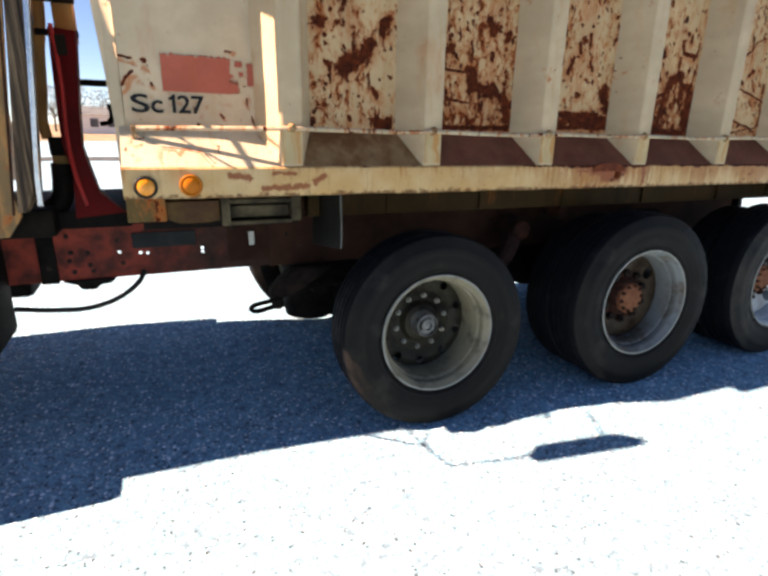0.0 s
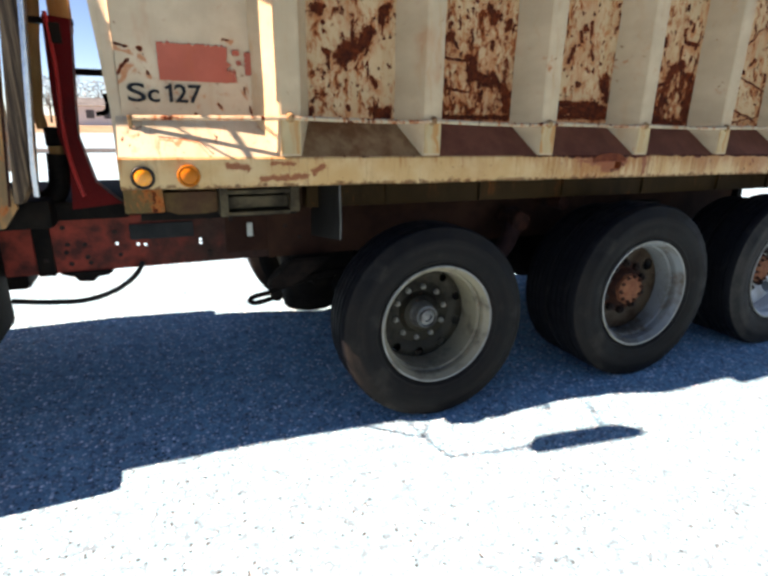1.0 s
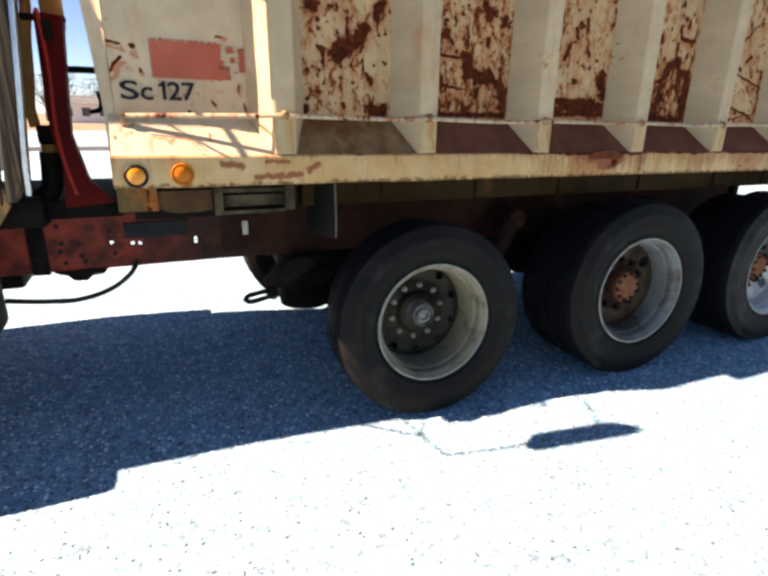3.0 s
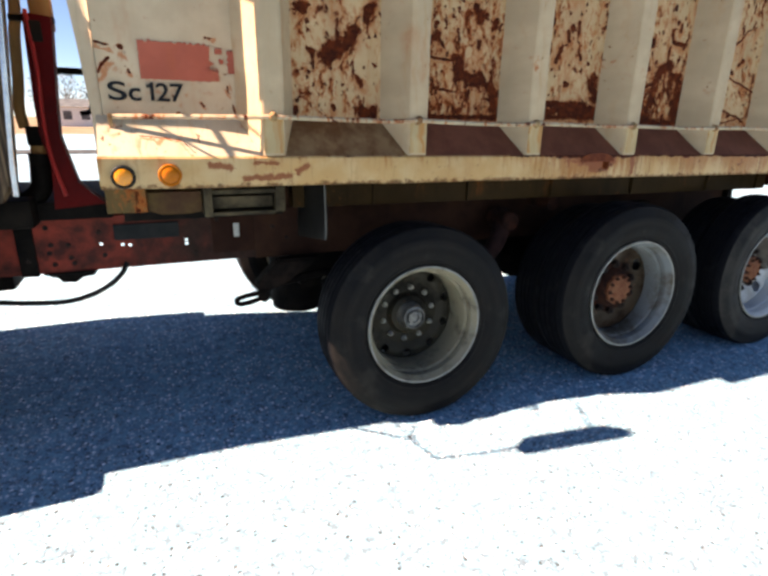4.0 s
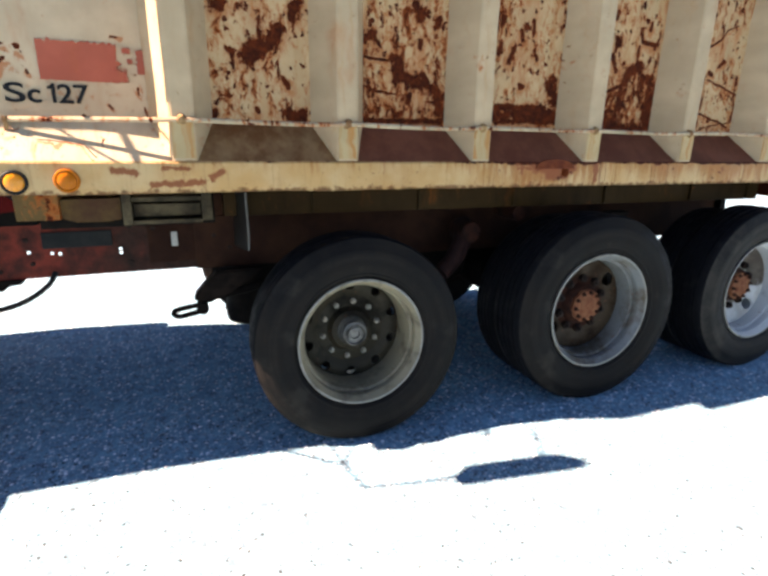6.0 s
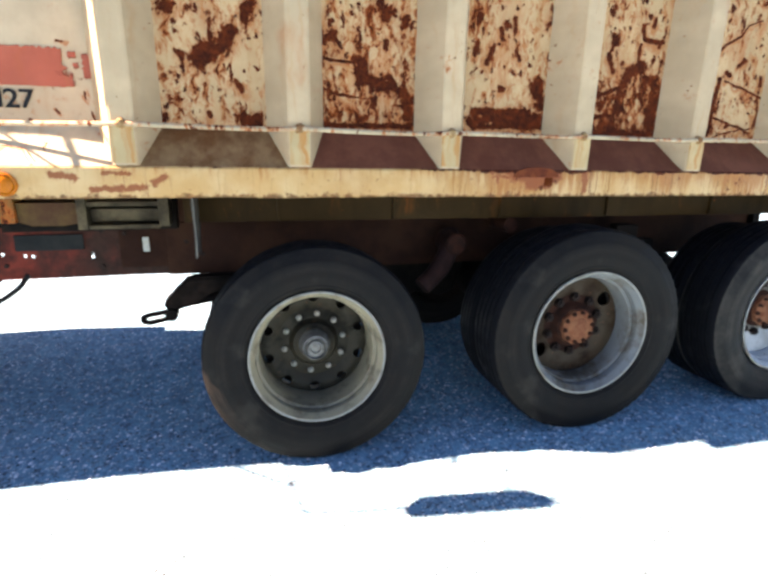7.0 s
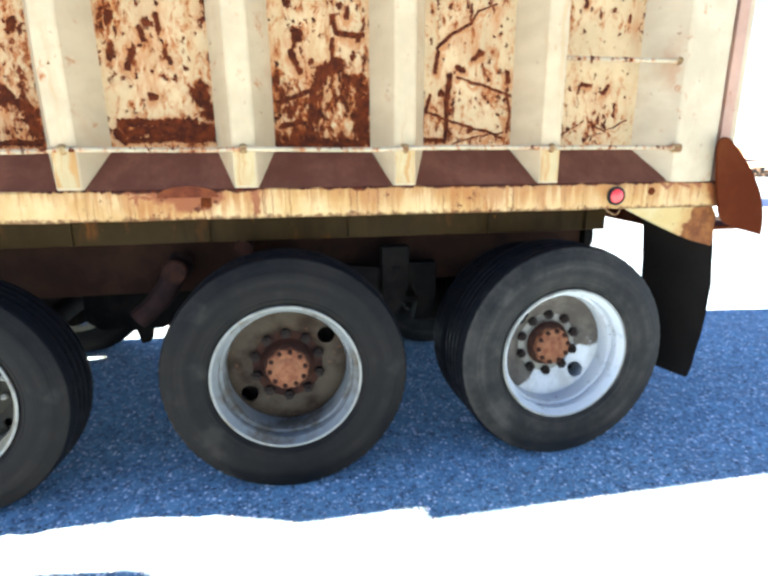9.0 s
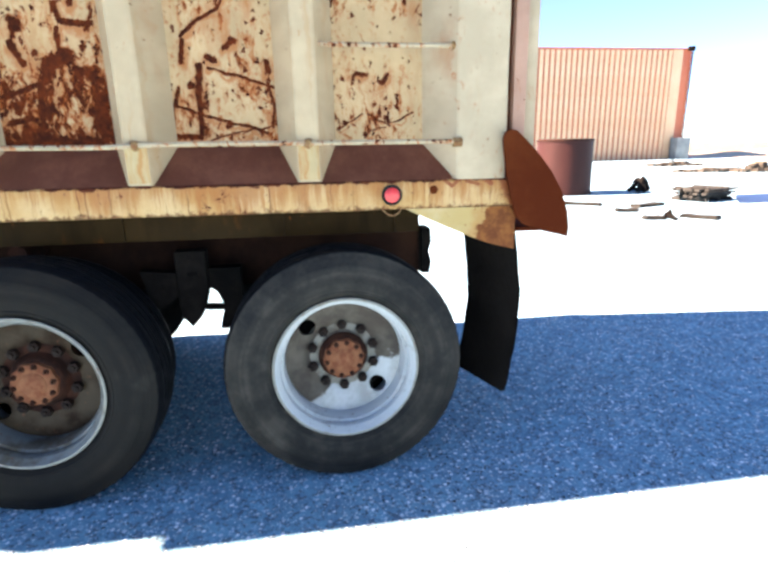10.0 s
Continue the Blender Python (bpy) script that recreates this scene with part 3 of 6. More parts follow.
def prism(bm, outline, axis, a, b):
    """A plate or bar: an outline in the two other axes (in xyz order), drawn out along axis from a to b."""
    k = "xyz".index(axis)
    loops = []
    for v in (a, b):
        loop = []
        for p, q in outline:
            c = [p, q]
            c.insert(k, v)
            loop.append(bm.verts.new(c))
        loops.append(loop)
    bm.faces.new(loops[0])
    bm.faces.new(list(reversed(loops[1])))
    for i in range(len(outline)):
        j = (i + 1) % len(outline)
        bm.faces.new((loops[0][i], loops[1][i], loops[1][j], loops[0][j]))


def lathe(bm, profile, segments=64, centre=(0, 0, 0), wobble=None, closed=False):
    """Turns a profile of (radius, y) round the y axis."""
    rings = []
    for i in range(segments):
        a = 2 * math.pi * i / segments
        ring = []
        for k, (r, y) in enumerate(profile):
            rr = r + (wobble(i, k) if wobble else 0.0)
            ring.append(bm.verts.new((centre[0] + rr * math.cos(a), centre[1] + y, centre[2] + rr * math.sin(a))))
        rings.append(ring)
    n = len(profile)
    for i in range(segments):
        p, q = rings[i], rings[(i + 1) % segments]
        for k in range(n if closed else n - 1):
            m = (k + 1) % n
            bm.faces.new((p[k], q[k], q[m], p[m]))
    return rings


def disc_cap(bm, ring_points):
    bm.faces.new(ring_points)


def tube(bm, points, radius, sides=10, caps=True):
    """A round bar along a line of points; radius may be a number or one per point."""
    pts = [Vector(p) for p in points]
    rad = radius if isinstance(radius, (list, tuple)) else [radius] * len(pts)
    rings = []
    for i, p in enumerate(pts):
        d = (pts[min(i + 1, len(pts) - 1)] - pts[max(i - 1, 0)]).normalized()
        u = d.orthogonal().normalized() if i == 0 else (u - d * u.dot(d)).normalized()
        w = d.cross(u)
        rings.append([bm.verts.new(p + rad[i] * (u * math.cos(2 * math.pi * k / sides) + w * math.sin(2 * math.pi * k / sides))) for k in range(sides)])
    for a, b in zip(rings, rings[1:]):
        for k in range(sides):
            m = (k + 1) % sides
            bm.faces.new((a[k], a[m], b[m], b[k]))
    if caps:
        bm.faces.new(list(reversed(rings[0])))
        bm.faces.new(rings[-1])


def curve_points(points, steps=8):
    """A smooth line through the points."""
    pts = [Vector(p) for p in points]
    pts = [2 * pts[0] - pts[1]] + pts + [2 * pts[-1] - pts[-2]]
    out = []
    for i in range(1, len(pts) - 2):
        a, b, c, d = pts[i - 1:i + 3]
        for s in range(steps):
            t = s / steps
            out.append(0.5 * ((2 * b) + (c - a) * t + (2 * a - 5 * b + 4 * c - d) * t * t + (3 * b - a - 3 * c + d) * t ** 3))
    out.append(pts[-2])
    return out


def finish(bm, name, material, smooth=35):
    bmesh.ops.recalc_face_normals(bm, faces=bm.faces)
    me = bpy.data.meshes.new(name)
    for f in bm.faces:
        f.smooth = smooth > 0
    for e in bm.edges:
        if len(e.link_faces) == 2 and e.calc_face_angle(0) > radians(smooth):
            e.smooth = False
    bm.to_mesh(me)
    bm.free()
    for m in material if isinstance(material, (list, tuple)) else (material,):
        me.materials.append(m)
    return me


def part(name, bm, material, parent, label="", smooth=35, at=None):
    ob = new(name, finish(bm, name, material, smooth))
    ob.parent = parent
    if at:
        ob.matrix_basis = at
    return tagged(ob, label)


def thing(name, label, category, group="", kind=""):
    e = new(name)
    e.empty_display_size = 0.2
    return tagged(e, label, category, group, kind)


def lean(bm, slope=-0.006):
    """The tipped body sits a little lower at its tail."""
    for v in bm.verts:
        v.co.z += slope * v.co.x
    return bm


def grid_plate(bm, x0, x1, z0, z1, y, thick, nx, nz):
    """An upright plate facing -y with a subdivided face."""
    vs = [[bm.verts.new((x0 + (x1 - x0) * i / nx, y, z0 + (z1 - z0) * k / nz)) for k in range(nz + 1)] for i in range(nx + 1)]
    for i in range(nx):
        for k in range(nz):
            bm.faces.new((vs[i][k], vs[i + 1][k], vs[i + 1][k + 1], vs[i][k + 1]))
    box(bm, x0, x1, y + 0.004, y + thick, z0, z1)


# ---- ground ----
bm = bmesh.new()
steps = [-400, -120, -60, -30, -15, -6, 0, 6, 15, 30, 60, 120, 400]
rows_v = [[bm.verts.new((x, y, 0.015)) for y in steps] for x in steps]
for i in range(len(steps) - 1):
    for k in range(len(steps) - 1):
        bm.faces.new((rows_v[i][k], rows_v[i + 1][k], rows_v[i + 1][k + 1], rows_v[i][k + 1]))
ground = new("ground", finish(bm, "ground", M["ground"]))
tagged(ground, "sun-bleached grey asphalt yard with pale stones", "ground", kind="structure")

# ---- the truck ----
Y_FACE, Y_PANEL, FAR = 3.205, 3.37, 5.27
FRONT_X, TOP_Z = -1.37, 2.92
RIBS = [-0.714 + 0.6600 * k for k in range(6)]
REAR_POST = 3.19
truck = thing("dump_truck", "old cream and red dump truck with rusted ribbed steel body", "truck")

# the open tub: floor, far side, front wall
bm = bmesh.new()
box(bm, FRONT_X + 0.02, 3.44, Y_FACE + 0.075, FAR - 0.16, 1.245, 1.29)
box(bm, FRONT_X + 0.02, 3.44, FAR - 0.17, FAR - 0.16, 1.29, TOP_Z)
for x in RIBS:
    prism(bm, [(x - 0.12, FAR - 0.16), (x + 0.12, FAR - 0.16), (x + 0.04, FAR), (x - 0.04, FAR)], "z", 1.36, TOP_Z)
box(bm, FRONT_X, 3.44, FAR - 0.06, FAR, 1.24, 1.36)
body = part("dump_body", lean(bm), M["rib"], truck, "cream steel dump body with rust")

bm = bmesh.new()
prism(bm, [(FRONT_X + 0.028, Y_PANEL + 0.006), (FRONT_X - 0.012, Y_PANEL + 0.03), (FRONT_X - 0.012, FAR - 0.17), (FRONT_X + 0.028, FAR - 0.17)], "z", 1.30, TOP_Z)
part("front_wall", lean(bm), M["post"], body)
# folded corner: a narrow chamfer, then a flange that rakes forward as it rises
bm = bmesh.new()
rows = []
for i in range(9):
    z = 1.31 + (TOP_Z - 1.31) * i / 8
    rake = -0.065 * max(0.0, z - 1.42)
    w = 0.004 * noise.noise(Vector((0, z * 5, 3)))
    rows.append([bm.verts.new(p) for p in ((FRONT_X + 0.028, Y_PANEL + 0.001, z), (FRONT_X + 0.002 + w, Y_PANEL + 0.032, z), (FRONT_X - 0.006 + rake + w, Y_PANEL + 0.036, z), (FRONT_X - 0.006 + rake + w, Y_PANEL + 0.060, z), (FRONT_X + 0.028, Y_PANEL + 0.060, z))])
for p, q in zip(rows, rows[1:]):
    for i in range(5):
        j = (i + 1) % 5
        bm.faces.new((p[i], p[j], q[j], q[i]))
bm.faces.new(rows[0]), bm.faces.new(rows[-1])
part("corner_flange", lean(bm), M["post"], body, smooth=20)

# cab guard: raked side cheeks and a shelf over the cab
for y in (Y_PANEL - 0.078, FAR - 0.19):
    bm = bmesh.new()
    prism(bm, [(FRONT_X - 0.014, 2.12), (FRONT_X - 0.014, 2.98), (-1.97, 2.98)], "y", y, y + 0.012)
    part("guard_cheek", lean(bm), M["post"], body)
bm = bmesh.new()
box(bm, -1.97, FRONT_X, Y_PANEL - 0.08, FAR - 0.18, 2.98, 3.0)
part("guard_shelf", lean(bm), M["post"], body)

edges_x = [FRONT_X + 0.03] + RIBS + [REAR_POST]
panel_mats = [M[k] for k in ("panel_front", "panel_a", "panel_b", "panel_c", "panel_d", "panel_e", "panel_f")]
for k in range(7):
    bm = bmesh.new()
    x0, x1 = edges_x[k], edges_x[k + 1]
    grid_plate(bm, x0, x1, 1.40, TOP_Z, Y_PANEL, 0.012, 12, 24)
    for v in bm.verts:
        if abs(v.co.y - Y_PANEL) < 1e-4:
            u = (v.co.x - x0) / (x1 - x0)
            v.co.y += 0.010 * math.sin(math.pi * u) * (0.6 + noise.noise(Vector((k * 3.1, v.co.z * 2.0, 0)))) + 0.004 * noise.noise(v.co * 6)
    part("side_panel", lean(bm), panel_mats[k], body, ("clean cream panel", "cream panel with rust spots", "heavily rusted panel", "panel rusted at its foot", "scarred rusty panel", "scraped panel with rust", "cream panel with few rust spots")[k])

# sloped skirts between the ribs
for k in range(7):
    bm = bmesh.new()
    x0, x1 = edges_x[k], edges_x[k + 1]
    if k == 0:
        x0 = FRONT_X + 0.005
    n = 8
    pts = [(Y_FACE + 0.008, 1.3585), (Y_PANEL - 0.001, 1.506)]
    vs = [[bm.verts.new((x0 + (x1 - x0) * i / n, Y_FACE + 0.008 + (Y_PANEL - 0.001 - Y_FACE - 0.008) * j / 3, 1.3585 + 0.1475 * j / 3 + (0.004 * noise.noise(Vector((x0 + i * 0.3, j, 2))) if 0 < j < 3 else 0))) for j in range(4)] for i in range(n + 1)]
    for i in range(n):
        for j in range(3):
            bm.faces.new((vs[i][j], vs[i + 1][j], vs[i + 1][j + 1], vs[i][j + 1]))
    box(bm, x0, x1, Y_PANEL - 0.012, Y_PANEL + 0.001, 1.36, 1.49)
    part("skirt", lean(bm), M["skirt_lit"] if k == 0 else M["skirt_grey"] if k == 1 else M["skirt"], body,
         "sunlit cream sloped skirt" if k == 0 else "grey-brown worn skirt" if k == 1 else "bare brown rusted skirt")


def rib(x):
    bm = bmesh.new()
    lo = 1.362
    hb, hf = 0.122, 0.041
    outline = [(x - hb, Y_PANEL + 0.004), (x - hf - 0.004, Y_FACE + 0.004), (x - hf + 0.006, Y_FACE), (x + hf - 0.006, Y_FACE), (x + hf + 0.004, Y_FACE + 0.004), (x + hb, Y_PANEL + 0.004)]
    levels = [lo + (TOP_Z - lo) * i / 10 for i in range(11)]
    rows = []
    for z in levels:
        rows.append([bm.verts.new((px + 0.003 * noise.noise(Vector((x * 5, z * 3, 1))), py + 0.003 * noise.noise(Vector((x * 5, z * 4, px * 9))), z)) for px, py in outline])
    for a, b in zip(rows, rows[1:]):
        for i in range(len(outline) - 1):
            bm.faces.new((a[i], a[i + 1], b[i + 1], b[i]))
    bm.faces.new(rows[0]), bm.faces.new(rows[-1])
    part("side_rib", lean(bm), M["rib"], body, smooth=20)
    # doubler plate on the rib's foot
    bm = bmesh.new()
    prism(bm, [(x - 0.041, 1.372), (x + 0.041, 1.372), (x + 0.041, 1.508), (x - 0.041, 1.508)], "y", Y_FACE - 0.0030, Y_FACE + 0.004)
    part("rib_foot", lean(bm), M["tab"], body, "cream doubler with rust runs")
    bm = bmesh.new()
    rings = lathe(bm, [(0.004, -0.016), (0.013, -0.014), (0.019, -0.005), (0.022, 0.006)], 12, (x, Y_FACE - 0.004, 1.515))
    for v in bm.verts:
        v.co += Vector((noise.noise(v.co * 60), 0, noise.noise(v.co * 50 + Vector((9, 0, 0))))) * 0.005
    disc_cap(bm, [r[0] for r in rings])
    part("weld_lump", lean(bm), M["knob"], body)


for x in RIBS:
    rib(x)

# long tie rod in front of the ribs, bay by bay, and a short one in the last bay
stations = [-1.31] + RIBS + [REAR_POST + 0.02]
for k in range(7):
    bm = bmesh.new()
    a, b = stations[k], stations[k + 1]
    dip = (0.000, -0.004, -0.006, -0.002, -0.003, 0.004, 0.002)[k]
    deep, drop = (0.130, 0.014) if k == 0 else (0.0, 0.0)
    tube(bm, curve_points([(a + f * (b - a), Y_FACE - 0.008 + w + deep * (1 - f), 1.515 + d - drop * (1 - f)) for f, w, d in ((0, 0, 0), (0.35, 0.002, dip), (0.8, -0.002, dip - 0.002), (1, 0, 0))], 5), 0.0095, 8)
    part("tie_rod", lean(bm), M["rod"], body)
bm = bmesh.new()
tube(bm, [(2.64, 3.25, 1.893), (2.92, 3.245, 1.891), (3.21, 3.24, 1.890)], 0.0095, 8)
part("tie_rod", lean(bm), M["rod"], body)
for x, y, z in ((3.205, 3.235, 1.890), (3.205, Y_FACE - 0.004, 1.512)):
    bm = bmesh.new()
    tube(bm, [(x - 0.018, y, z), (x + 0.02, y, z)], 0.019, 8)
    part("rod_end", lean(bm), M["knob"], body)
bm = bmesh.new()
box(bm, -1.322, -1.306, Y_FACE + 0.105, Y_PANEL + 0.002, 1.490, 1.512, 0.003)
box(bm, -1.320, -1.308, Y_FACE + 0.112, Y_FACE + 0.124, 1.462, 1.492, 0.002)
part("rod_bracket", lean(bm), M["knob"], body)

# top rail
bm = bmesh.new()
box(bm, FRONT_X, 3.43, Y_FACE - 0.004, Y_PANEL + 0.02, TOP_Z - 0.005, TOP_Z + 0.05, 0.01)
part("top_rail", lean(bm), M["rib"], body)

# rub rail along the foot
bm = bmesh.new()
profile = [(Y_FACE + 0.07, 1.240), (Y_FACE + 0.004, 1.238), (Y_FACE - 0.004, 1.243), (Y_FACE - 0.006, 1.30), (Y_FACE - 0.004, 1.352), (Y_FACE + 0.002, 1.3595), (Y_FACE + 0.07, 1.3605)]
n = 90
rows = []
for i in range(n + 1):
    x = FRONT_X + (3.47 - FRONT_X) * i / n
    rows.append([bm.verts.new((x, y + 0.004 * noise.noise(Vector((x * 3.0, z * 6, 4))), z + (0.004 * noise.noise(Vector((x * 5.0, 0, z * 20))) if z < 1.25 else 0.0015 * noise.noise(Vector((x * 7, 3, 0)))))) for y, z in profile])
for a, b in zip(rows, rows[1:]):
    for i in range(len(profile) - 1):
        bm.faces.new((a[i], b[i], b[i + 1], a[i + 1]))
bm.faces.new(rows[0]), bm.faces.new(rows[-1])
part("rub_rail", lean(bm), M["rail"], body, "cream rub rail with rust runs")

# rear corner post, tailgate and chute plates
bm = bmesh.new()
outline = [(3.095, Y_PANEL + 0.004), (3.205, Y_FACE + 0.004), (3.215, Y_FACE), (3.415, Y_FACE), (3.425, Y_FACE + 0.008), (3.425, Y_PANEL + 0.02)]
rows = []
for i in range(11):
    z = 1.358 + (TOP_Z - 1.358) * i / 10
    rows.append([bm.verts.new((px, py + 0.003 * noise.noise(Vector((px * 9, z * 4, 7))), z)) for px, py in outline])
for a, b in zip(rows, rows[1:]):
    for i in range(len(outline)):
        j = (i + 1) % len(outline)
        bm.faces.new((a[i], a[j], b[j], b[i]))
bm.faces.new(rows[0]), bm.faces.new(rows[-1])
part("rear_post", lean(bm), M["post"], body, smooth=20)
bm = bmesh.new()
box(bm, 3.427, 3.452, Y_FACE + 0.05, FAR - 0.05, 1.36, TOP_Z - 0.02, 0.003)
part("tailgate_seal", lean(bm), M["wing"], body)
bm = bmesh.new()
box(bm, 3.455, 3.512, Y_FACE + 0.02, FAR - 0.02, 1.34, TOP_Z, 0.006)
tailgate = part("tailgate", lean(bm), rusted_paint("pinkish_cream_gate_edge", 0.2, 0.0, (), 95.0, (0.47, 0.26, 0.18), 0.2, 0.1), truck, "pinkish cream tailgate edge")
bm = bmesh.new()
box(bm, 3.515, 3.575, Y_FACE + 0.06, Y_FACE + 0.14, 1.34, TOP_Z + 0.06, 0.006)
part("gate_stiffener", lean(bm), M["post"], tailgate)
bm = bmesh.new()
box(bm, 3.515, 3.575, FAR - 0.14, FAR - 0.06, 1.34, TOP_Z + 0.06, 0.006)
part("gate_stiffener", lean(bm), M["post"], tailgate)

bm = bmesh.new()
outline = [(3.393, 1.52), (3.402, 1.548), (3.425, 1.562), (3.455, 1.556), (3.50, 1.515), (3.56, 1.455), (3.62, 1.385), (3.67, 1.30), (3.705, 1.21), (3.715, 1.14), (3.712, 1.098), (3.60, 1.125), (3.50, 1.16), (3.462, 1.20), (3.435, 1.29), (3.415, 1.38)]
prism(bm, outline, "y", Y_FACE - 0.042, Y_FACE - 0.026)
bmesh.ops.bevel(bm, geom=bm.edges[:], offset=0.003, segments=1, affect="EDGES")
part("chute_wing", lean(bm), M["wing"], tailgate, "curved plate of deep brown rust")
bm = bmesh.new()
box(bm, 3.50, 3.715, Y_FACE + 0.045, FAR - 0.05, 1.115, 1.135, 0.003)
box(bm, 3.46, 3.50, Y_FACE + 0.05, FAR - 0.05, 1.08, 1.30, 0.003)
part("tail_chute", lean(bm), M["wing"], tailgate, "rusted steel apron")
bm = bmesh.new()
prism(bm, [(2.985, 1.238), (3.45, 1.238), (3.478, 1.20), (3.478, 1.045), (3.36, 1.075), (3.27, 1.11), (3.12, 1.175)], "y", Y_FACE + 0.000, Y_FACE + 0.014)
part("rail_gusset", lean(bm), M["gusset"], body, "cream gusset plate with a rusted corner")
bm = bmesh.new()
rings = lathe(bm, [(0.003, -0.005), (0.012, -0.004), (0.018, -0.001), (0.019, 0.004)], 12, (3.105, Y_FACE - 0.006, 1.318))
disc_cap(bm, [r[0] for r in rings])
part("rail_bolt", lean(bm), M["wing"], body)
# half-round rusty patch plate welded over the rail's top edge, and a square washer under it
bm = bmesh.new()
prism(bm, [(1.038 + 0.118 * math.cos(math.pi * k / 14), 1.328 + 0.046 * math.sin(math.pi * k / 14) + 0.004 * noise.noise(Vector((k * 1.3, 0, 0)))) for k in range(15)], "y", Y_FACE - 0.009, Y_FACE + 0.001)
part("patch_plate", lean(bm), plain_rust("orange_red_rust", (0.105, 0.020, 0.008), (0.20, 0.048, 0.014), 18, 0.85), body, "half-round orange-rusted patch plate")
bm = bmesh.new()
box(bm, 1.085, 1.125, Y_FACE - 0.010, Y_FACE, 1.288, 1.326, 0.003)
rings = lathe(bm, [(0.003, -0.006), (0.010, -0.005), (0.012, 0.001)], 8, (1.105, Y_FACE - 0.010, 1.307))
disc_cap(bm, [r[0] for r in rings])
part("rail_washer", lean(bm), M["wing"], body)


# ---- marker lamps ----
def marker_lamp(x, z, lens, deep, label):
    bm = bmesh.new()
    rings = lathe(bm, [(0.0425, 0.004), (0.0435, -0.008), (0.040, -0.013), (0.034, -0.012), (0.032, -0.004)], 28)
    if deep:
        disc_cap(bm, [r[0] for r in rings])
    lamp = part("marker_lamp", bm, M["hose"] if deep else M["amber_faded"], truck, label, at=pose(x, Y_FACE - 0.006, z - 0.006 * x))
    bm = bmesh.new()
    rings = lathe(bm, [(0.0335, -0.004), (0.031, -0.014), (0.022, -0.020), (0.010, -0.0225), (0.002, -0.023)], 28)
    disc_cap(bm, [r[-1] for r in rings])
    part("lens", bm, lens, lamp)


marker_lamp(-1.289, 1.286, M["amber"], True, "amber round marker lamp in a black rim")
marker_lamp(-1.125, 1.290, M["amber_faded"], False, "faded amber round reflector")
marker_lamp(2.923, 1.300, M["red_lens"], True, "red round marker lamp in a black rim")

bm = bmesh.new()
tube(bm, curve_points([(2.880, Y_FACE + 0.012, 1.228), (2.900, Y_FACE - 0.004, 1.206), (2.925, Y_FACE - 0.008, 1.196), (2.950, Y_FACE - 0.002, 1.205), (2.965, Y_FACE + 0.012, 1.222)], 5), 0.0035, 6)
part("lamp_wire", bm, M["knob"], truck, "pale loop of lamp wire")

# ---- lettering and decal on the clean front panel ----
def letter(text, x, width):
    curve = bpy.data.curves.new("letter", "FONT")
    curve.body = text
    curve.size, curve.extrude, curve.offset = 0.098, 0.0012, 0.0014
    tmp = new("letter", curve)
    bpy.context.view_layer.update()
    me = bpy.data.meshes.new_from_object(tmp.evaluated_get(bpy.context.evaluated_depsgraph_get()))
    bpy.data.objects.remove(tmp)
    me.materials.clear()
    me.materials.append(M["letter"])
    xs = [v.co.x for v in me.vertices]
    ob = new("letter", me)
    ob.parent = body
    ob.matrix_basis = Matrix.Translation((x, Y_PANEL - 0.0035, 1.571)) @ pose(0, 0, 0, 90, 0, 0) @ Matrix.Diagonal((width / (max(xs) - min(xs)), 0.98, 1, 1)) @ Matrix.Translation((-min(xs), 0, 0))
    tagged(ob, "black painted fleet lettering")


for text, x, width in (("S", -1.312, 0.066), ("c", -1.240, 0.044), ("2", -1.141, 0.050), ("7", -1.088, 0.051)):
    letter(text, x, width)


bm = bmesh.new()
prism(bm, [(-1.148, 1.571), (-1.148, 1.641), (-1.158, 1.641), (-1.162, 1.633), (-1.174, 1.628), (-1.174, 1.619), (-1.161, 1.621), (-1.161, 1.571)], "y", Y_PANEL - 0.0045, Y_PANEL - 0.0022)
part("letter", bm, M["letter"], body, "black painted fleet lettering")


def ragged_patch(x0, x1, z0, z1, seed, ragged, name="faded_decal", material="decal", label="faded torn red decal", proud=0.0025):
    bm = bmesh.new()
    pts = []
    n = 26
    for i in range(n):
        pts.append((x0 + (x1 - x0) * i / n, z0 + ragged[0] * noise.noise(Vector((i * 0.9, seed, 0)))))
    for i in range(12):
        pts.append((x1 + ragged[1] * noise.noise(Vector((i * 0.9, seed, 5))), z0 + (z1 - z0) * i / 12))
    for i in range(n):
        pts.append((x1 - (x1 - x0) * i / n, z1 + ragged[2] * noise.noise(Vector((i * 0.8, seed, 9)))))
    for i in range(12):
        pts.append((x0 + ragged[3] * noise.noise(Vector((i * 0.9, seed, 13))), z1 - (z1 - z0) * i / 12))
    prism(bm, pts, "y", Y_PANEL - proud, Y_PANEL + 0.002)
    part(name, lean(bm), M[material], body, label)


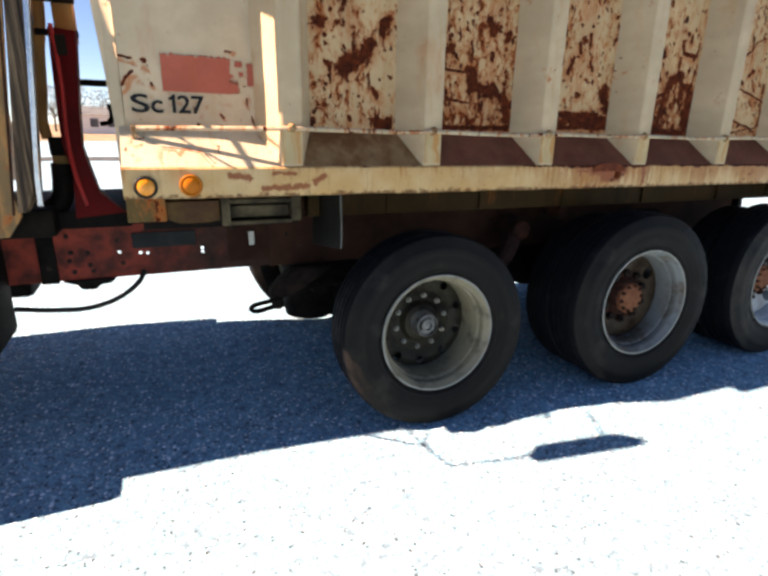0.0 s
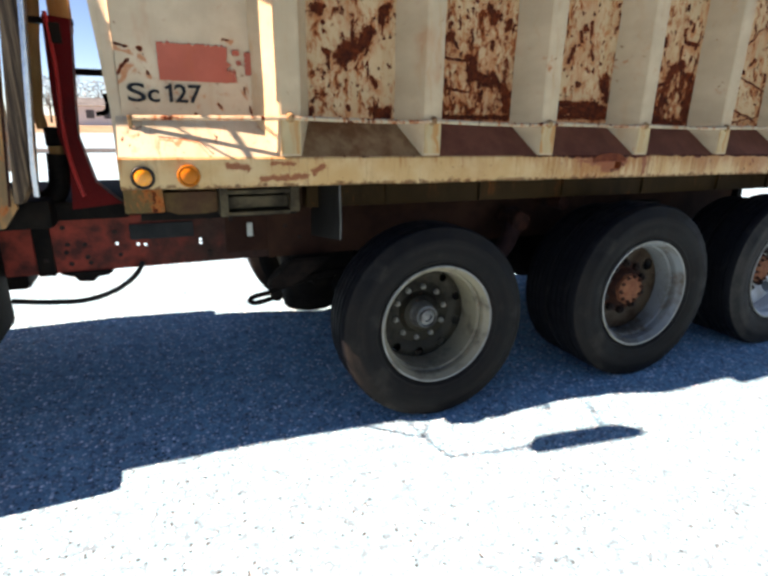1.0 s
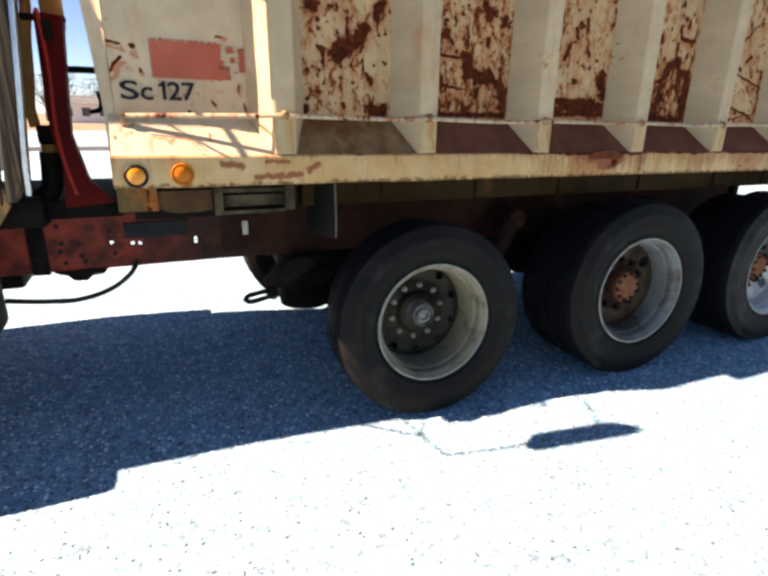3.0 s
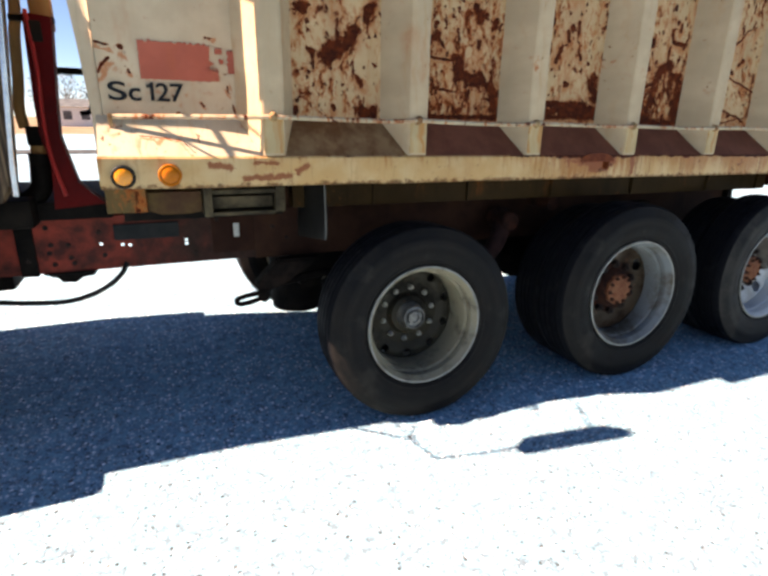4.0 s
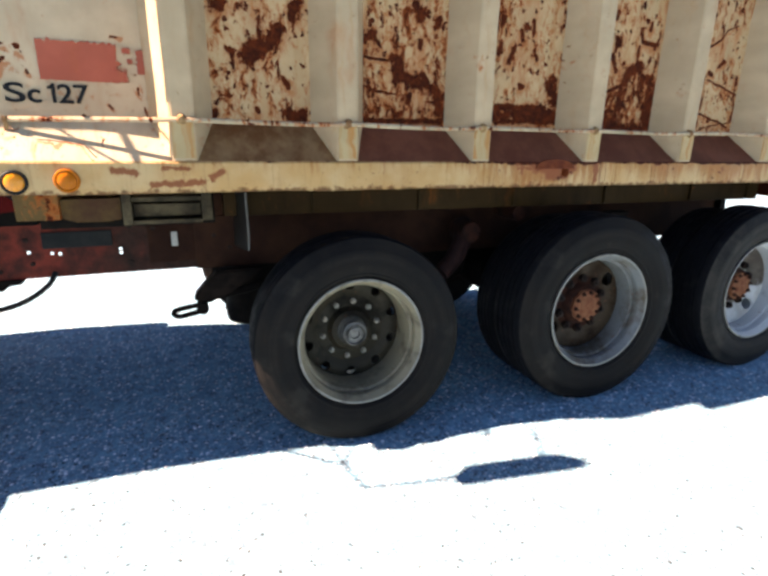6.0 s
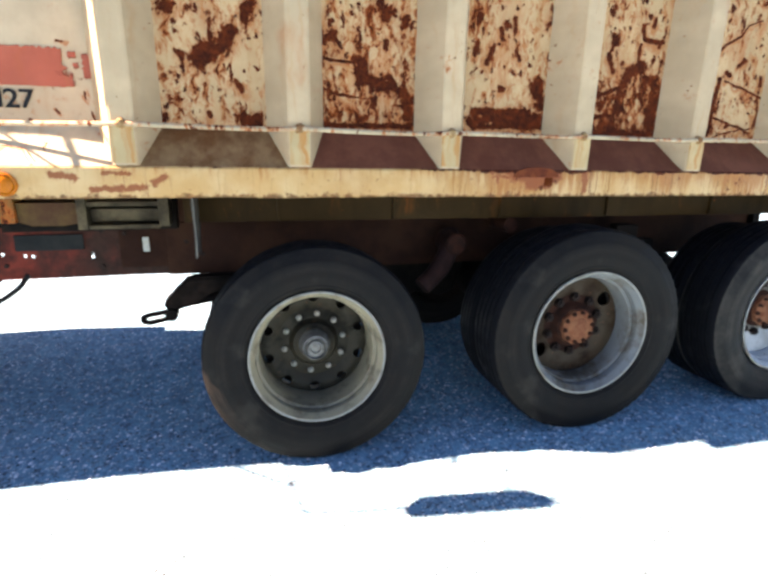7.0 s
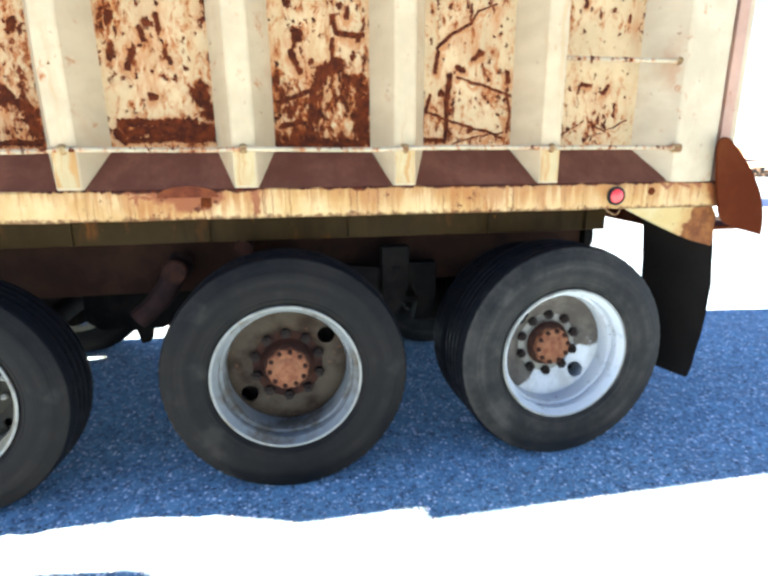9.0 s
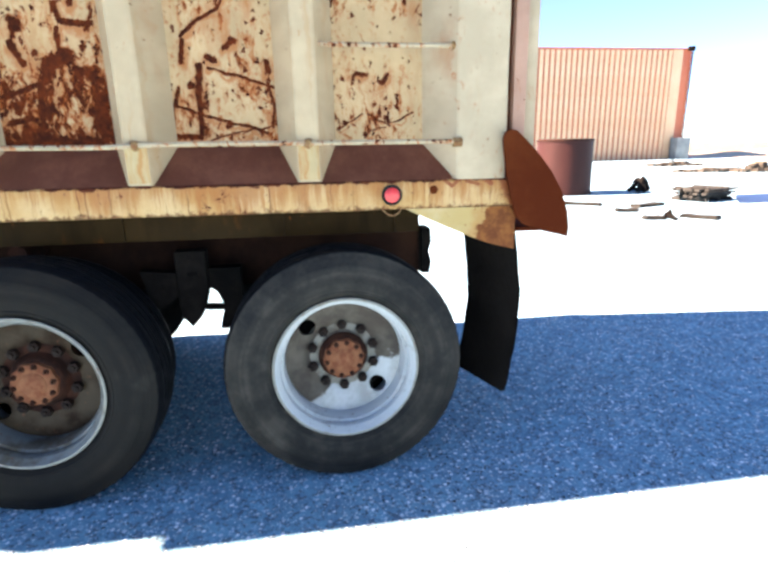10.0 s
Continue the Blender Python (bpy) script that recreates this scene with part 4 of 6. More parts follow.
ragged_patch(-1.190, -0.925, 1.645, 1.783, 1.0, (0.004, 0.030, 0.016, 0.003))
ragged_patch(-0.955, -0.895, 1.648, 1.690, 2.3, (0.003, 0.012, 0.030, 0.010), proud=0.0045)
ragged_patch(-0.905, -0.878, 1.752, 1.772, 6.1, (0.010, 0.010, 0.010, 0.010), proud=0.0030)
ragged_patch(-0.890, -0.872, 1.716, 1.732, 7.7, (0.010, 0.008, 0.010, 0.008))
ragged_patch(-0.858, -0.826, 1.680, 1.766, 4.0, (0.012, 0.004, 0.015, 0.016))

# ---- chassis ----
CH_Y = 3.93


def chassis_rail(y, side, holes):
    bm = bmesh.new()
    xs = sorted({-3.9, -0.95, 3.2} | {v for x, z in holes for v in (x - 0.008, x + 0.008)})
    for a, b in zip(xs, xs[1:]):
        cut = [h for h in holes if abs((a + b) / 2 - h[0]) < 0.008]
        lo = 0.757
        if cut:
            for x, z in sorted(cut, key=lambda q: q[1]):
                box(bm, a, b, y, y + 0.010, lo, z - 0.008)
                lo = z + 0.008
        box(bm, a, b, y, y + 0.010, lo, 1.03)
    y0, y1 = (y + 0.010, y + 0.085) if side > 0 else (y - 0.075, y)
    box(bm, -3.9, 3.2, y0, y1, 0.757, 0.768)
    box(bm, -3.9, 3.2, y0, y1, 1.019, 1.03)
    return bm


HOLES = [(-1.470, 0.888), (-1.372, 0.878), (-1.338, 0.874), (-1.063, 0.882), (-1.063, 0.862)]
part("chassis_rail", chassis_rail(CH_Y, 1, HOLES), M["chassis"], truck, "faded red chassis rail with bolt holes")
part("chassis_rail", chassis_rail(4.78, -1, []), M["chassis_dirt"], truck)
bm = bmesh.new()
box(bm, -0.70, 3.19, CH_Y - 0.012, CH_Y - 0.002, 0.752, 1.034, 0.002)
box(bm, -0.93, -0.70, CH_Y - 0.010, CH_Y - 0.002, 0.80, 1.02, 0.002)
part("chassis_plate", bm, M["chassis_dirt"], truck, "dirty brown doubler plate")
bm = bmesh.new()
box(bm, -1.405, -1.095, CH_Y - 0.014, CH_Y - 0.002, 0.905, 0.985, 0.003)
part("bolted_plate", bm, plain_rust("blue_grey_painted_steel", (0.016, 0.017, 0.017), (0.030, 0.029, 0.027), 8, 0.8), truck, "blue-grey bolted steel plate")
bm = bmesh.new()
box(bm, -1.83, -1.755, CH_Y - 0.018, CH_Y - 0.002, 0.75, 1.03, 0.003)
part("strap", bm, M["black_steel"], truck)
bm = bmesh.new()
box(bm, -0.815, -0.785, CH_Y - 0.016, CH_Y - 0.011, 0.885, 0.960, 0.001)
part("paper_tag", bm, M["white_tag"], truck)
rng = random.Random(5)
for x, z in [(-1.70, 0.985), (-1.69, 0.90), (-1.70, 0.86), (-1.685, 0.80), (-1.615, 0.895), (-1.61, 0.83), (-1.60, 0.80), (-1.475, 0.95), (-1.46, 0.83), (-1.01, 1.0), (-1.02, 0.81), (-0.90, 0.985), (-0.60, 0.93), (-0.52, 0.86), (-1.79, 0.83)]:
    bm = bmesh.new()
    rings = lathe(bm, [(0.004, -0.010), (0.011, -0.009), (0.012, 0.002)], 8, (x, CH_Y - (0.012 if x > -0.95 else 0.0) - (0.018 if abs(x + 1.79) < 0.02 else 0), z))
    disc_cap(bm, [r[0] for r in rings])
    part("chassis_bolt", bm, M["nut_dark"], truck)

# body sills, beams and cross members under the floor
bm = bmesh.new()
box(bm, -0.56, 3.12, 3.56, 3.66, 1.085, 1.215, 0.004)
part("sill_beam", lean(bm), M["under"], truck, "grimy cream sill beam with under-body shade in its paint")
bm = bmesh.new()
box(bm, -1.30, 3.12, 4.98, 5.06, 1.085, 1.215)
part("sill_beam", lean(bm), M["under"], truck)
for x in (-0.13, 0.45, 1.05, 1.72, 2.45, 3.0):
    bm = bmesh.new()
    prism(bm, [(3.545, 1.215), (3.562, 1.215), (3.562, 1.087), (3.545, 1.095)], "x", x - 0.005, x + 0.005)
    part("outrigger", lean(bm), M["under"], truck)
for x in (-1.2, -0.3, 0.72, 1.95, 3.12):
    bm = bmesh.new()
    box(bm, x - 0.04, x + 0.04, CH_Y + 0.012, 4.77, 0.80, 0.98, 0.004)
    part("cross_member", bm, M["black_steel"], truck)
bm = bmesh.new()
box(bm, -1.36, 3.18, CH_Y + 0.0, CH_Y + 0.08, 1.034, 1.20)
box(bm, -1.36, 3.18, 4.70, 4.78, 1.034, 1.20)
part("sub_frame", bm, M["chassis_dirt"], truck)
# blocks and brackets below the front of the rail
bm = bmesh.new()
box(bm, -1.385, -1.225, 3.50, 3.60, 1.108, 1.232, 0.006)
part("bracket_block", bm, M["block"], truck, "cream bracket block")
bm = bmesh.new()
prism(bm, [(-1.223, 1.19), (-0.995, 1.19), (-0.995, 1.10), (-1.05, 1.092), (-1.17, 1.092), (-1.223, 1.112)], "y", 3.52, 3.62)
part("bracket_block", bm, plain_rust("yellowed_grimy_steel", (0.115, 0.070, 0.022), (0.065, 0.028, 0.014), 9, 0.8), truck, "yellowed rusty bracket")
bm = bmesh.new()
box(bm, -0.988, -0.950, 3.49, 3.60, 1.075, 1.225, 0.004)
box(bm, -0.66, -0.615, 3.49, 3.60, 1.085, 1.225, 0.004)
box(bm, -0.95, -0.66, 3.50, 3.60, 1.075, 1.092, 0.003)
box(bm, -0.95, -0.66, 3.50, 3.60, 1.175, 1.195, 0.003)
hinge_paint = plain_rust("grimy_grey_cream_steel", (0.125, 0.095, 0.052), (0.030, 0.022, 0.013), 9, 0.75)
frame_piece = part("hinge_frame", bm, hinge_paint, truck, "grimy cream hinge frame")
bm = bmesh.new()
box(bm, -0.945, -0.665, 3.535, 3.56, 1.105, 1.160, 0.004)
part("hinge_bar", bm, hinge_paint, frame_piece)
bm = bmesh.new()
box(bm, -1.33, -0.60, 3.62, 3.70, 1.05, 1.23, 0.004)
part("front_sill", bm, M["black_steel"], truck)
# hanging dark splash guard, grey on its rear face and black on its front face
bm = bmesh.new()
for side, off in enumerate((0.0, 0.008)):
    vs = [[bm.verts.new((-0.487 - 0.012 * i / 6 + 0.006 * math.sin(3 * k / 8 + i / 3) * k / 8 - off, 3.245 + 0.43 * i / 6, 1.235 + (0.985 - 0.065 * i / 6 - 1.235) * k / 8)) for i in range(7)] for k in range(9)]
    for a_, b_ in zip(vs, vs[1:]):
        for i in range(6):
            bm.faces.new((a_[i], a_[i + 1], b_[i + 1], b_[i])).material_index = side
    if off:
        for edge_a, edge_b in ((first, [r[0] for r in vs]), (last, [r[-1] for r in vs]), (foot, vs[-1])):
            for p, q in zip(range(len(edge_a) - 1), range(1, len(edge_a))):
                bm.faces.new((edge_a[p], edge_a[q], edge_b[q], edge_b[p]))
    first, last, foot = [r[0] for r in vs], [r[-1] for r in vs], vs[-1]
part("splash_guard", bm, (plain_rust("grey_rubber_face", (0.085, 0.078, 0.064), (0.125, 0.115, 0.098), 6, 0.6), plain_rust("black_rubber_sheet", (0.008, 0.0075, 0.0065), (0.016, 0.015, 0.013), 6, 0.5)), truck, "grey-black hanging splash guard")


# ---- wheels ----
def tyre_profile(inner_r, r, w):
    """Sidewall, shoulder and grooved tread from the outer bead (y = 0) to the inner one (y = w)."""
    p = [(inner_r - 0.012, 0.030), (inner_r + 0.004, 0.010), (inner_r + 0.018, -0.004), (inner_r + 0.030, -0.012), (inner_r + 0.036, -0.010), (inner_r + 0.060, -0.018),
         (inner_r + 0.095, -0.022), (inner_r + 0.130, -0.022), (inner_r + 0.150, -0.019), (inner_r + 0.154, -0.016), (inner_r + 0.172, -0.010), (r - 0.020, -0.002), (r - 0.010, 0.004), (r - 0.003, 0.018)]
    tread = []
    for g in (0.22, 0.41, 0.59, 0.78):
        y = g * w
        tread += [(r, y - 0.009), (r - 0.011, y - 0.006), (r - 0.011, y + 0.006), (r, y + 0.009)]
    back = [(q, w - y) for q, y in reversed(p)]
    return p + tread + back


def shift_material(bm, test, index):
    for f in bm.faces:
        if test(f.calc_center_median()):
            f.material_index = index


def tyre_mesh(name, lugs, material, seed):
    bm = bmesh.new()
    prof = tyre_profile(RIM_R, TYRE_R, 0.25)

    def wobble(i, k):
        d = 0.0
        if lugs and 11 <= k <= 13 and i % 2:
            d -= 0.003
        return d

    lathe(bm, prof, 128 if lugs else 96, wobble=wobble)
    # flattened where it stands
    for v in bm.verts:
        if lugs and v.co.z < -0.3:
            low = -(TYRE_R - 0.007)
            if v.co.z < low:
                v.co.z = low
                v.co.y += 0.004 if v.co.y > 0.12 else -0.004
        v.co.y += 0.0015 * noise.noise(Vector((v.co.x * 4, seed, v.co.z * 4)))
    shift_material(bm, lambda c: math.hypot(c.x, c.z) > TYRE_R - 0.016 and 0.010 < c.y < 0.240, 1)
    return finish(bm, name, (material, M["tread"]), 30)


TYRE_R, RIM_R, HUB_Z = 0.532, 0.320, 0.540
FLANGE_Y = 3.13


def wheel_rim(depth, sink, holes, hole_r, hole_at, open_holes, face_r):
    """Rim barrel and dished disc with hand holes; y = 0 is the outer flange."""
    bm = bmesh.new()
    lathe(bm, [(0.306, 0.030), (0.312, 0.012), (0.321, 0.004), (0.325, -0.003), (0.321, -0.008), (0.313, -0.006), (0.305, 0.004), (0.300, 0.016), (0.294, 0.020), (0.290, 0.030),
               (0.288, 0.056), (0.293, 0.059), (0.293, 0.066), (0.279, 0.070), (0.272, 0.095), (0.270, depth + sink + 0.005), (0.283, depth + 0.075), (0.300, max(0.245, depth + 0.080)), (0.322, max(0.250, depth + 0.085))], 72)
    # disc, sector by sector, with round holes
    n = holes
    r_out, r_in = 0.272, face_r
    yo, yi = depth + sink, depth - 0.004

    def at(r, a):
        f = (r - r_in) / (r_out - r_in)
        return Vector((r * math.cos(a), yi + (yo - yi) * f - 0.010 * math.sin(math.pi * min(1, max(0, f))), r * math.sin(a)))

    for s in range(n):
        a0, a1 = 2 * math.pi * s / n, 2 * math.pi * (s + 1) / n
        am = (a0 + a1) / 2
        bound = [(r_in, a0 + (a1 - a0) * i / 6) for i in range(6)] + [(r_in + (r_out - r_in) * i / 4, a1) for i in range(4)] + [(r_out, a1 - (a1 - a0) * i / 6) for i in range(6)] + [(r_out - (r_out - r_in) * i / 4, a0) for i in range(4)]
        outer = [bm.verts.new(at(r, a)) for r, a in bound]
        if s in open_holes:
            ring = []
            for r, a in bound:
                dx, dz = r * math.cos(a - am) - hole_at, r * math.sin(a - am)
                th = math.atan2(dz, dx)
                px, pz = hole_at + hole_r * math.cos(th), hole_r * math.sin(th)
                ring.append((math.hypot(px, pz), math.atan2(pz, px) + am))
            inner = [bm.verts.new(at(r, a)) for r, a in ring]
            deep = [bm.verts.new(at(r, a) + Vector((0, 0.012, 0))) for r, a in ring]
            for i in range(len(outer)):
                j = (i + 1) % len(outer)
                bm.faces.new((outer[i], outer[j], inner[j], inner[i]))
                bm.faces.new((inner[i], inner[j], deep[j], deep[i]))
        else:
            c = bm.verts.new(at(hole_at, am))
            for i in range(len(outer)):
                bm.faces.new((outer[i], outer[(i + 1) % len(outer)], c))
    bmesh.ops.remove_doubles(bm, verts=bm.verts, dist=0.0005)
    return bm


def nut_mesh(name, r, h, material):
    bm = bmesh.new()
    rings = lathe(bm, [(r * 0.35, -h - 0.012), (r * 0.5, -h - 0.010), (r * 0.52, -h), (r * 0.9, -h), (r, -h + 0.004), (r, 0)], 6)
    disc_cap(bm, [q[0] for q in rings])
    return finish(bm, name, material, 25)


def shared(name, me, parent, at, label=""):
    ob = new(name, me)
    ob.parent = parent
    ob.matrix_basis = at
    return tagged(ob, label)


def steer_wheel(x):
    bm = wheel_rim(0.245, -0.020, 10, 0.025, 0.240, set(range(10)), 0.182)
    shift_material(bm, lambda c: math.hypot(c.x, c.z) < 0.268, 1)
    shift_material(bm, lambda c: math.hypot(c.x, c.z) > 0.309 and c.y < 0.01, 2)
    wheel = part("wheel", bm, (M["rim_beige"], M["disc_dark"], M["rim_lip"]), truck, "beige steel wheel with ten bolts and round holes", at=pose(x, FLANGE_Y + 0.022, 0.526, -3.0, 0, -2.0) @ Matrix.Diagonal((0.956, 1, 0.956, 1)))
    shared("tyre", tyre_mesh("tyre", False, M["tyre"], 3.0), wheel, pose(0, 0, 0), "dusty black tyre with worn sidewall")
    bm = bmesh.new()
    rings = lathe(bm, [(0.190, 0.262), (0.186, 0.243), (0.126, 0.238), (0.116, 0.228), (0.106, 0.206), (0.078, 0.198), (0.073, 0.176), (0.066, 0.168), (0.064, 0.132), (0.056, 0.128), (0.052, 0.142), (0.040, 0.146), (0.037, 0.128), (0.026, 0.126), (0.022, 0.138), (0.004, 0.138)], 40)
    disc_cap(bm, [r[-1] for r in rings])
    shift_material(bm, lambda c: math.hypot(c.x, c.z) > 0.080, 1)
    part("hub", bm, (M["hub_steel"], M["disc_dark"]), wheel, "greasy steel hub cap")
    me = nut_mesh("lug_nut", 0.0145, 0.022, M["nut"])
    for k in range(10):
        a = 2 * math.pi * (k + 0.3) / 10
        shared("lug_nut", me, wheel, pose(0.152 * math.cos(a), 0.241, 0.152 * math.sin(a)))
    bm = bmesh.new()
    lathe(bm, [(0.05, 0.274), (0.262, 0.274), (0.266, 0.284), (0.255, 0.310), (0.24, 0.44), (0.05, 0.45)], 32)
    part("brake_drum", bm, M["drum"], wheel)
    return wheel


def drive_wheel(x, turn, white):
    sector = set((0, 5))
    sink = 0.045 if white else 0.034
    bm = wheel_rim(0.150 + sink, -0.050 if white else -0.015, 10, 0.040, 0.222, sector, 0.150)
    shift_material(bm, lambda c: math.hypot(c.x, c.z) < 0.268, 1)
    shift_material(bm, lambda c: math.hypot(c.x, c.z) > 0.309 and c.y < 0.01, 2)
    spin = pose(0, 0, 0, 0, -turn, 0)
    for v in bm.verts:
        v.co = spin @ v.co
    rim, disc = (M["rim_white"], M["disc_white"]) if white else (M["rim_beige2"], M["disc_brown"])
    wheel = part("wheel", bm, (rim, disc, M["rim_lip"]), truck, "chalky white dual wheel with a rusted hub" if white else "grey dual wheel with a brown rusted hub", at=pose(x, FLANGE_Y, HUB_Z, -1.5, 0, 1.5) @ Matrix.Diagonal((0.996, 1, 0.996, 1)) if white else pose(x - 0.006, FLANGE_Y - 0.018, HUB_Z + 0.005, -1.5, 0, -1.0) @ Matrix.Diagonal((1.008, 1, 1.008, 1)))
    me = tyre_mesh("tyre", True, M["tyre_grey"] if white else M["tyre"], x)
    shared("tyre", me, wheel, pose(0, 0, 0), "grey dusty tyre with a worn sidewall" if white else "black dusty tyre with blocky tread")
    shared("tyre", me, wheel, pose(-0.02, 0.262, -0.016) @ Matrix.Diagonal((0.955, 0.78, 0.955, 1)))
    bm = bmesh.new()
    rings = lathe(bm, [(0.188, 0.162 + sink), (0.182, 0.146 + sink), (0.124, 0.140 + sink), (0.116, 0.128 + sink), (0.108, 0.105 + sink), (0.098, 0.096 + sink), (0.070, 0.092 + sink), (0.01, 0.092 + sink)], 40)
    disc_cap(bm, [r[-1] for r in rings])
    # On the white wheel, the inner cone's shade is put in as dark brown.
    shift_material(bm, lambda c: math.hypot(c.x, c.z) < 0.119, 1)
    part("hub", bm, (M["hub_plate"] if white else M["hub_brown"], M["hub_brown"]), wheel, "mud-stained white hub, its shaded cone painted dark" if white else "brown rusted hub")
    bm = bmesh.new()
    n = 40
    prof = [(r, y + sink) for r, y in ((0.096, 0.095), (0.096, 0.076), (0.091, 0.071), (0.054, 0.070), (0.046, 0.064), (0.022, 0.062), (0.003, 0.062))]
    rings = lathe(bm, prof, n, wobble=lambda i, k: -0.005 if k < 3 and (i // 2) % 2 else 0.0)
    disc_cap(bm, [r[-1] for r in rings])
    part("axle_flange", bm, M["hub_rust"], wheel, "orange-rusted axle flange")
    small = nut_mesh("flange_bolt", 0.012, 0.010, M["hub_brown"])
    for k in range(10):
        a = 2 * math.pi * (k + 0.2) / 10
        shared("flange_bolt", small, wheel, pose(0.080 * math.cos(a), 0.071 + sink, 0.080 * math.sin(a)))
    me = nut_mesh("lug_nut", 0.024, 0.028, M["nut_dark"])
    for k in range(10):
        a = 2 * math.pi * (k + 0.5) / 10
        shared("lug_nut", me, wheel, pose(0.150 * math.cos(a), 0.143 + sink, 0.150 * math.sin(a)))
    bm = bmesh.new()
    lathe(bm, [(0.05, 0.275), (0.258, 0.275), (0.265, 0.285), (0.265, 0.62), (0.05, 0.63)], 32)
    part("brake_drum", bm, M["drum"], wheel)
    return wheel


M["rim_beige2"] = rim_paint("grey_chalky_rim", (0.20, 0.205, 0.20), (0.10, 0.076, 0.048), 0.52, 0.3, 5)
WHEELS = [steer_wheel(0.0), drive_wheel(1.389, 18, False), drive_wheel(2.699, -62, True)]
for w, back in zip(WHEELS, (0.15, 0.23, 0.25)):
    copy_thing(w, pose(w.location.x - back, FAR + 0.02 - 0.04 * w.location.x, w.location.z, 0, 0, 180))
# axles
for x in (0.0, 1.389, 2.699):
    bm = bmesh.new()
    tube(bm, [(x, 3.45, HUB_Z), (x, 5.2, HUB_Z)], 0.07, 16)
    if x > 1:
        lathe(bm, [(0.05, -0.26), (0.16, -0.22), (0.20, -0.1), (0.20, 0.1), (0.16, 0.22), (0.05, 0.26)], 24, (x, 4.35, HUB_Z))
    part("axle", bm, M["black_steel"], truck)

# ---- suspension between the wheels ----
bm = bmesh.new()
tube(bm, curve_points([(0.86, 3.80, 0.95), (0.845, 3.74, 0.905), (0.80, 3.70, 0.825), (0.735, 3.67, 0.75), (0.655, 3.65, 0.685)], 6), [0.058] * 8 + [0.056] * 10 + [0.052] * 7, 14)
part("suspension_arm", bm, plain_rust("brown_red_arm", (0.024, 0.0105, 0.009), (0.046, 0.020, 0.017), 10, 0.9), truck, "brown-red curved suspension arm")
bm = bmesh.new()
tube(bm, [(0.852, 3.655, 0.915), (0.852, 3.665, 0.915), (0.852, 3.84, 0.915)], [0.055, 0.064, 0.064], 18)
part("arm_bushing", bm, M["hub_brown"], truck)
bm = bmesh.new()
prism(bm, [(0.26, 0.76), (1.08, 0.76), (1.02, 0.54), (0.93, 0.505), (0.84, 0.52), (0.78, 0.545), (0.66, 0.50), (0.60, 0.51), (0.588, 0.42), (0.540, 0.415), (0.530, 0.50), (0.46, 0.53), (0.43, 0.51), (0.34, 0.505), (0.26, 0.57)], "y", 4.05, 4.15)
bmesh.ops.bevel(bm, geom=bm.edges[:], offset=0.006, segments=1, affect="EDGES")
part("spring_hanger", bm, M["black_steel"], truck)
bm = bmesh.new()
prism(bm, [(1.90, 1.0), (2.052, 1.0), (2.052, 0.80), (2.022, 0.70), (2.005, 0.66), (1.954, 0.602), (1.912, 0.655), (1.90, 0.72)], "y", 3.66, 3.74)
bmesh.ops.bevel(bm, geom=bm.edges[:], offset=0.006, segments=1, affect="EDGES")
hanger = part("saddle_hanger", bm, plain_rust("grey_brown_cast_iron", (0.014, 0.011, 0.009), (0.027, 0.021, 0.017), 10, 0.85, spec=0.05), truck, "grey-brown cast suspension hanger")
bm = bmesh.new()
box(bm, 1.955, 2.005, 3.655, 3.662, 0.872, 0.894, 0.003)
part("hanger_slot", bm, M["black_steel"], hanger)
bm = bmesh.new()
prism(bm, [(1.72, 0.90), (1.90, 0.88), (1.90, 0.77), (1.855, 0.735), (1.815, 0.705), (1.785, 0.70), (1.75, 0.75)], "y", 3.70, 3.78)
part("beam_end", bm, plain_rust("dusty_grey_casting", (0.016, 0.012, 0.010), (0.030, 0.024, 0.020), 8, 0.9, spec=0.05), truck)
bm = bmesh.new()
prism(bm, [(2.052, 0.90), (2.21, 0.90), (2.21, 0.62), (2.16, 0.57), (2.085, 0.575), (2.095, 0.63), (2.115, 0.70), (2.085, 0.775), (2.052, 0.80)], "y", 3.70, 3.78)
part("beam_end", bm, M["black_steel"], truck)
bm = bmesh.new()
tube(bm, [(2.02, 3.72, 0.695), (2.12, 3.72, 0.690)], 0.020, 8)
part("beam_pin", bm, M["black_steel"], truck)
bm = bmesh.new()
tube(bm, [(1.19, 3.68, 1.015), (1.19, 3.90, 1.015)], 0.045, 12)
part("beam_bushing", bm, M["hub_brown"], truck)

# lift axle frame, brake chamber and tow shackle ahead of the single wheel
bm = bmesh.new()
prism(bm, [(-0.595, 0.757), (-0.36, 0.757), (-0.44, 0.69), (-0.53, 0.64), (-0.60, 0.605), (-0.66, 0.58), (-0.725, 0.592), (-0.728, 0.625), (-0.67, 0.685)], "y", 3.80, 3.90)
bmesh.ops.bevel(bm, geom=bm.edges[:], offset=0.012, segments=2, affect="EDGES")
part("lift_axle_arm", bm, M["drum"], truck, "grimy brown lift axle arm")
bm = bmesh.new()
lathe(bm, [(0.02, -0.10), (0.085, -0.09), (0.092, -0.02), (0.099, 0.0), (0.092, 0.02), (0.085, 0.09), (0.02, 0.11)], 20, (-0.36, 4.10, 0.60))
part("brake_chamber", bm, M["black_steel"], truck)
bm = bmesh.new()
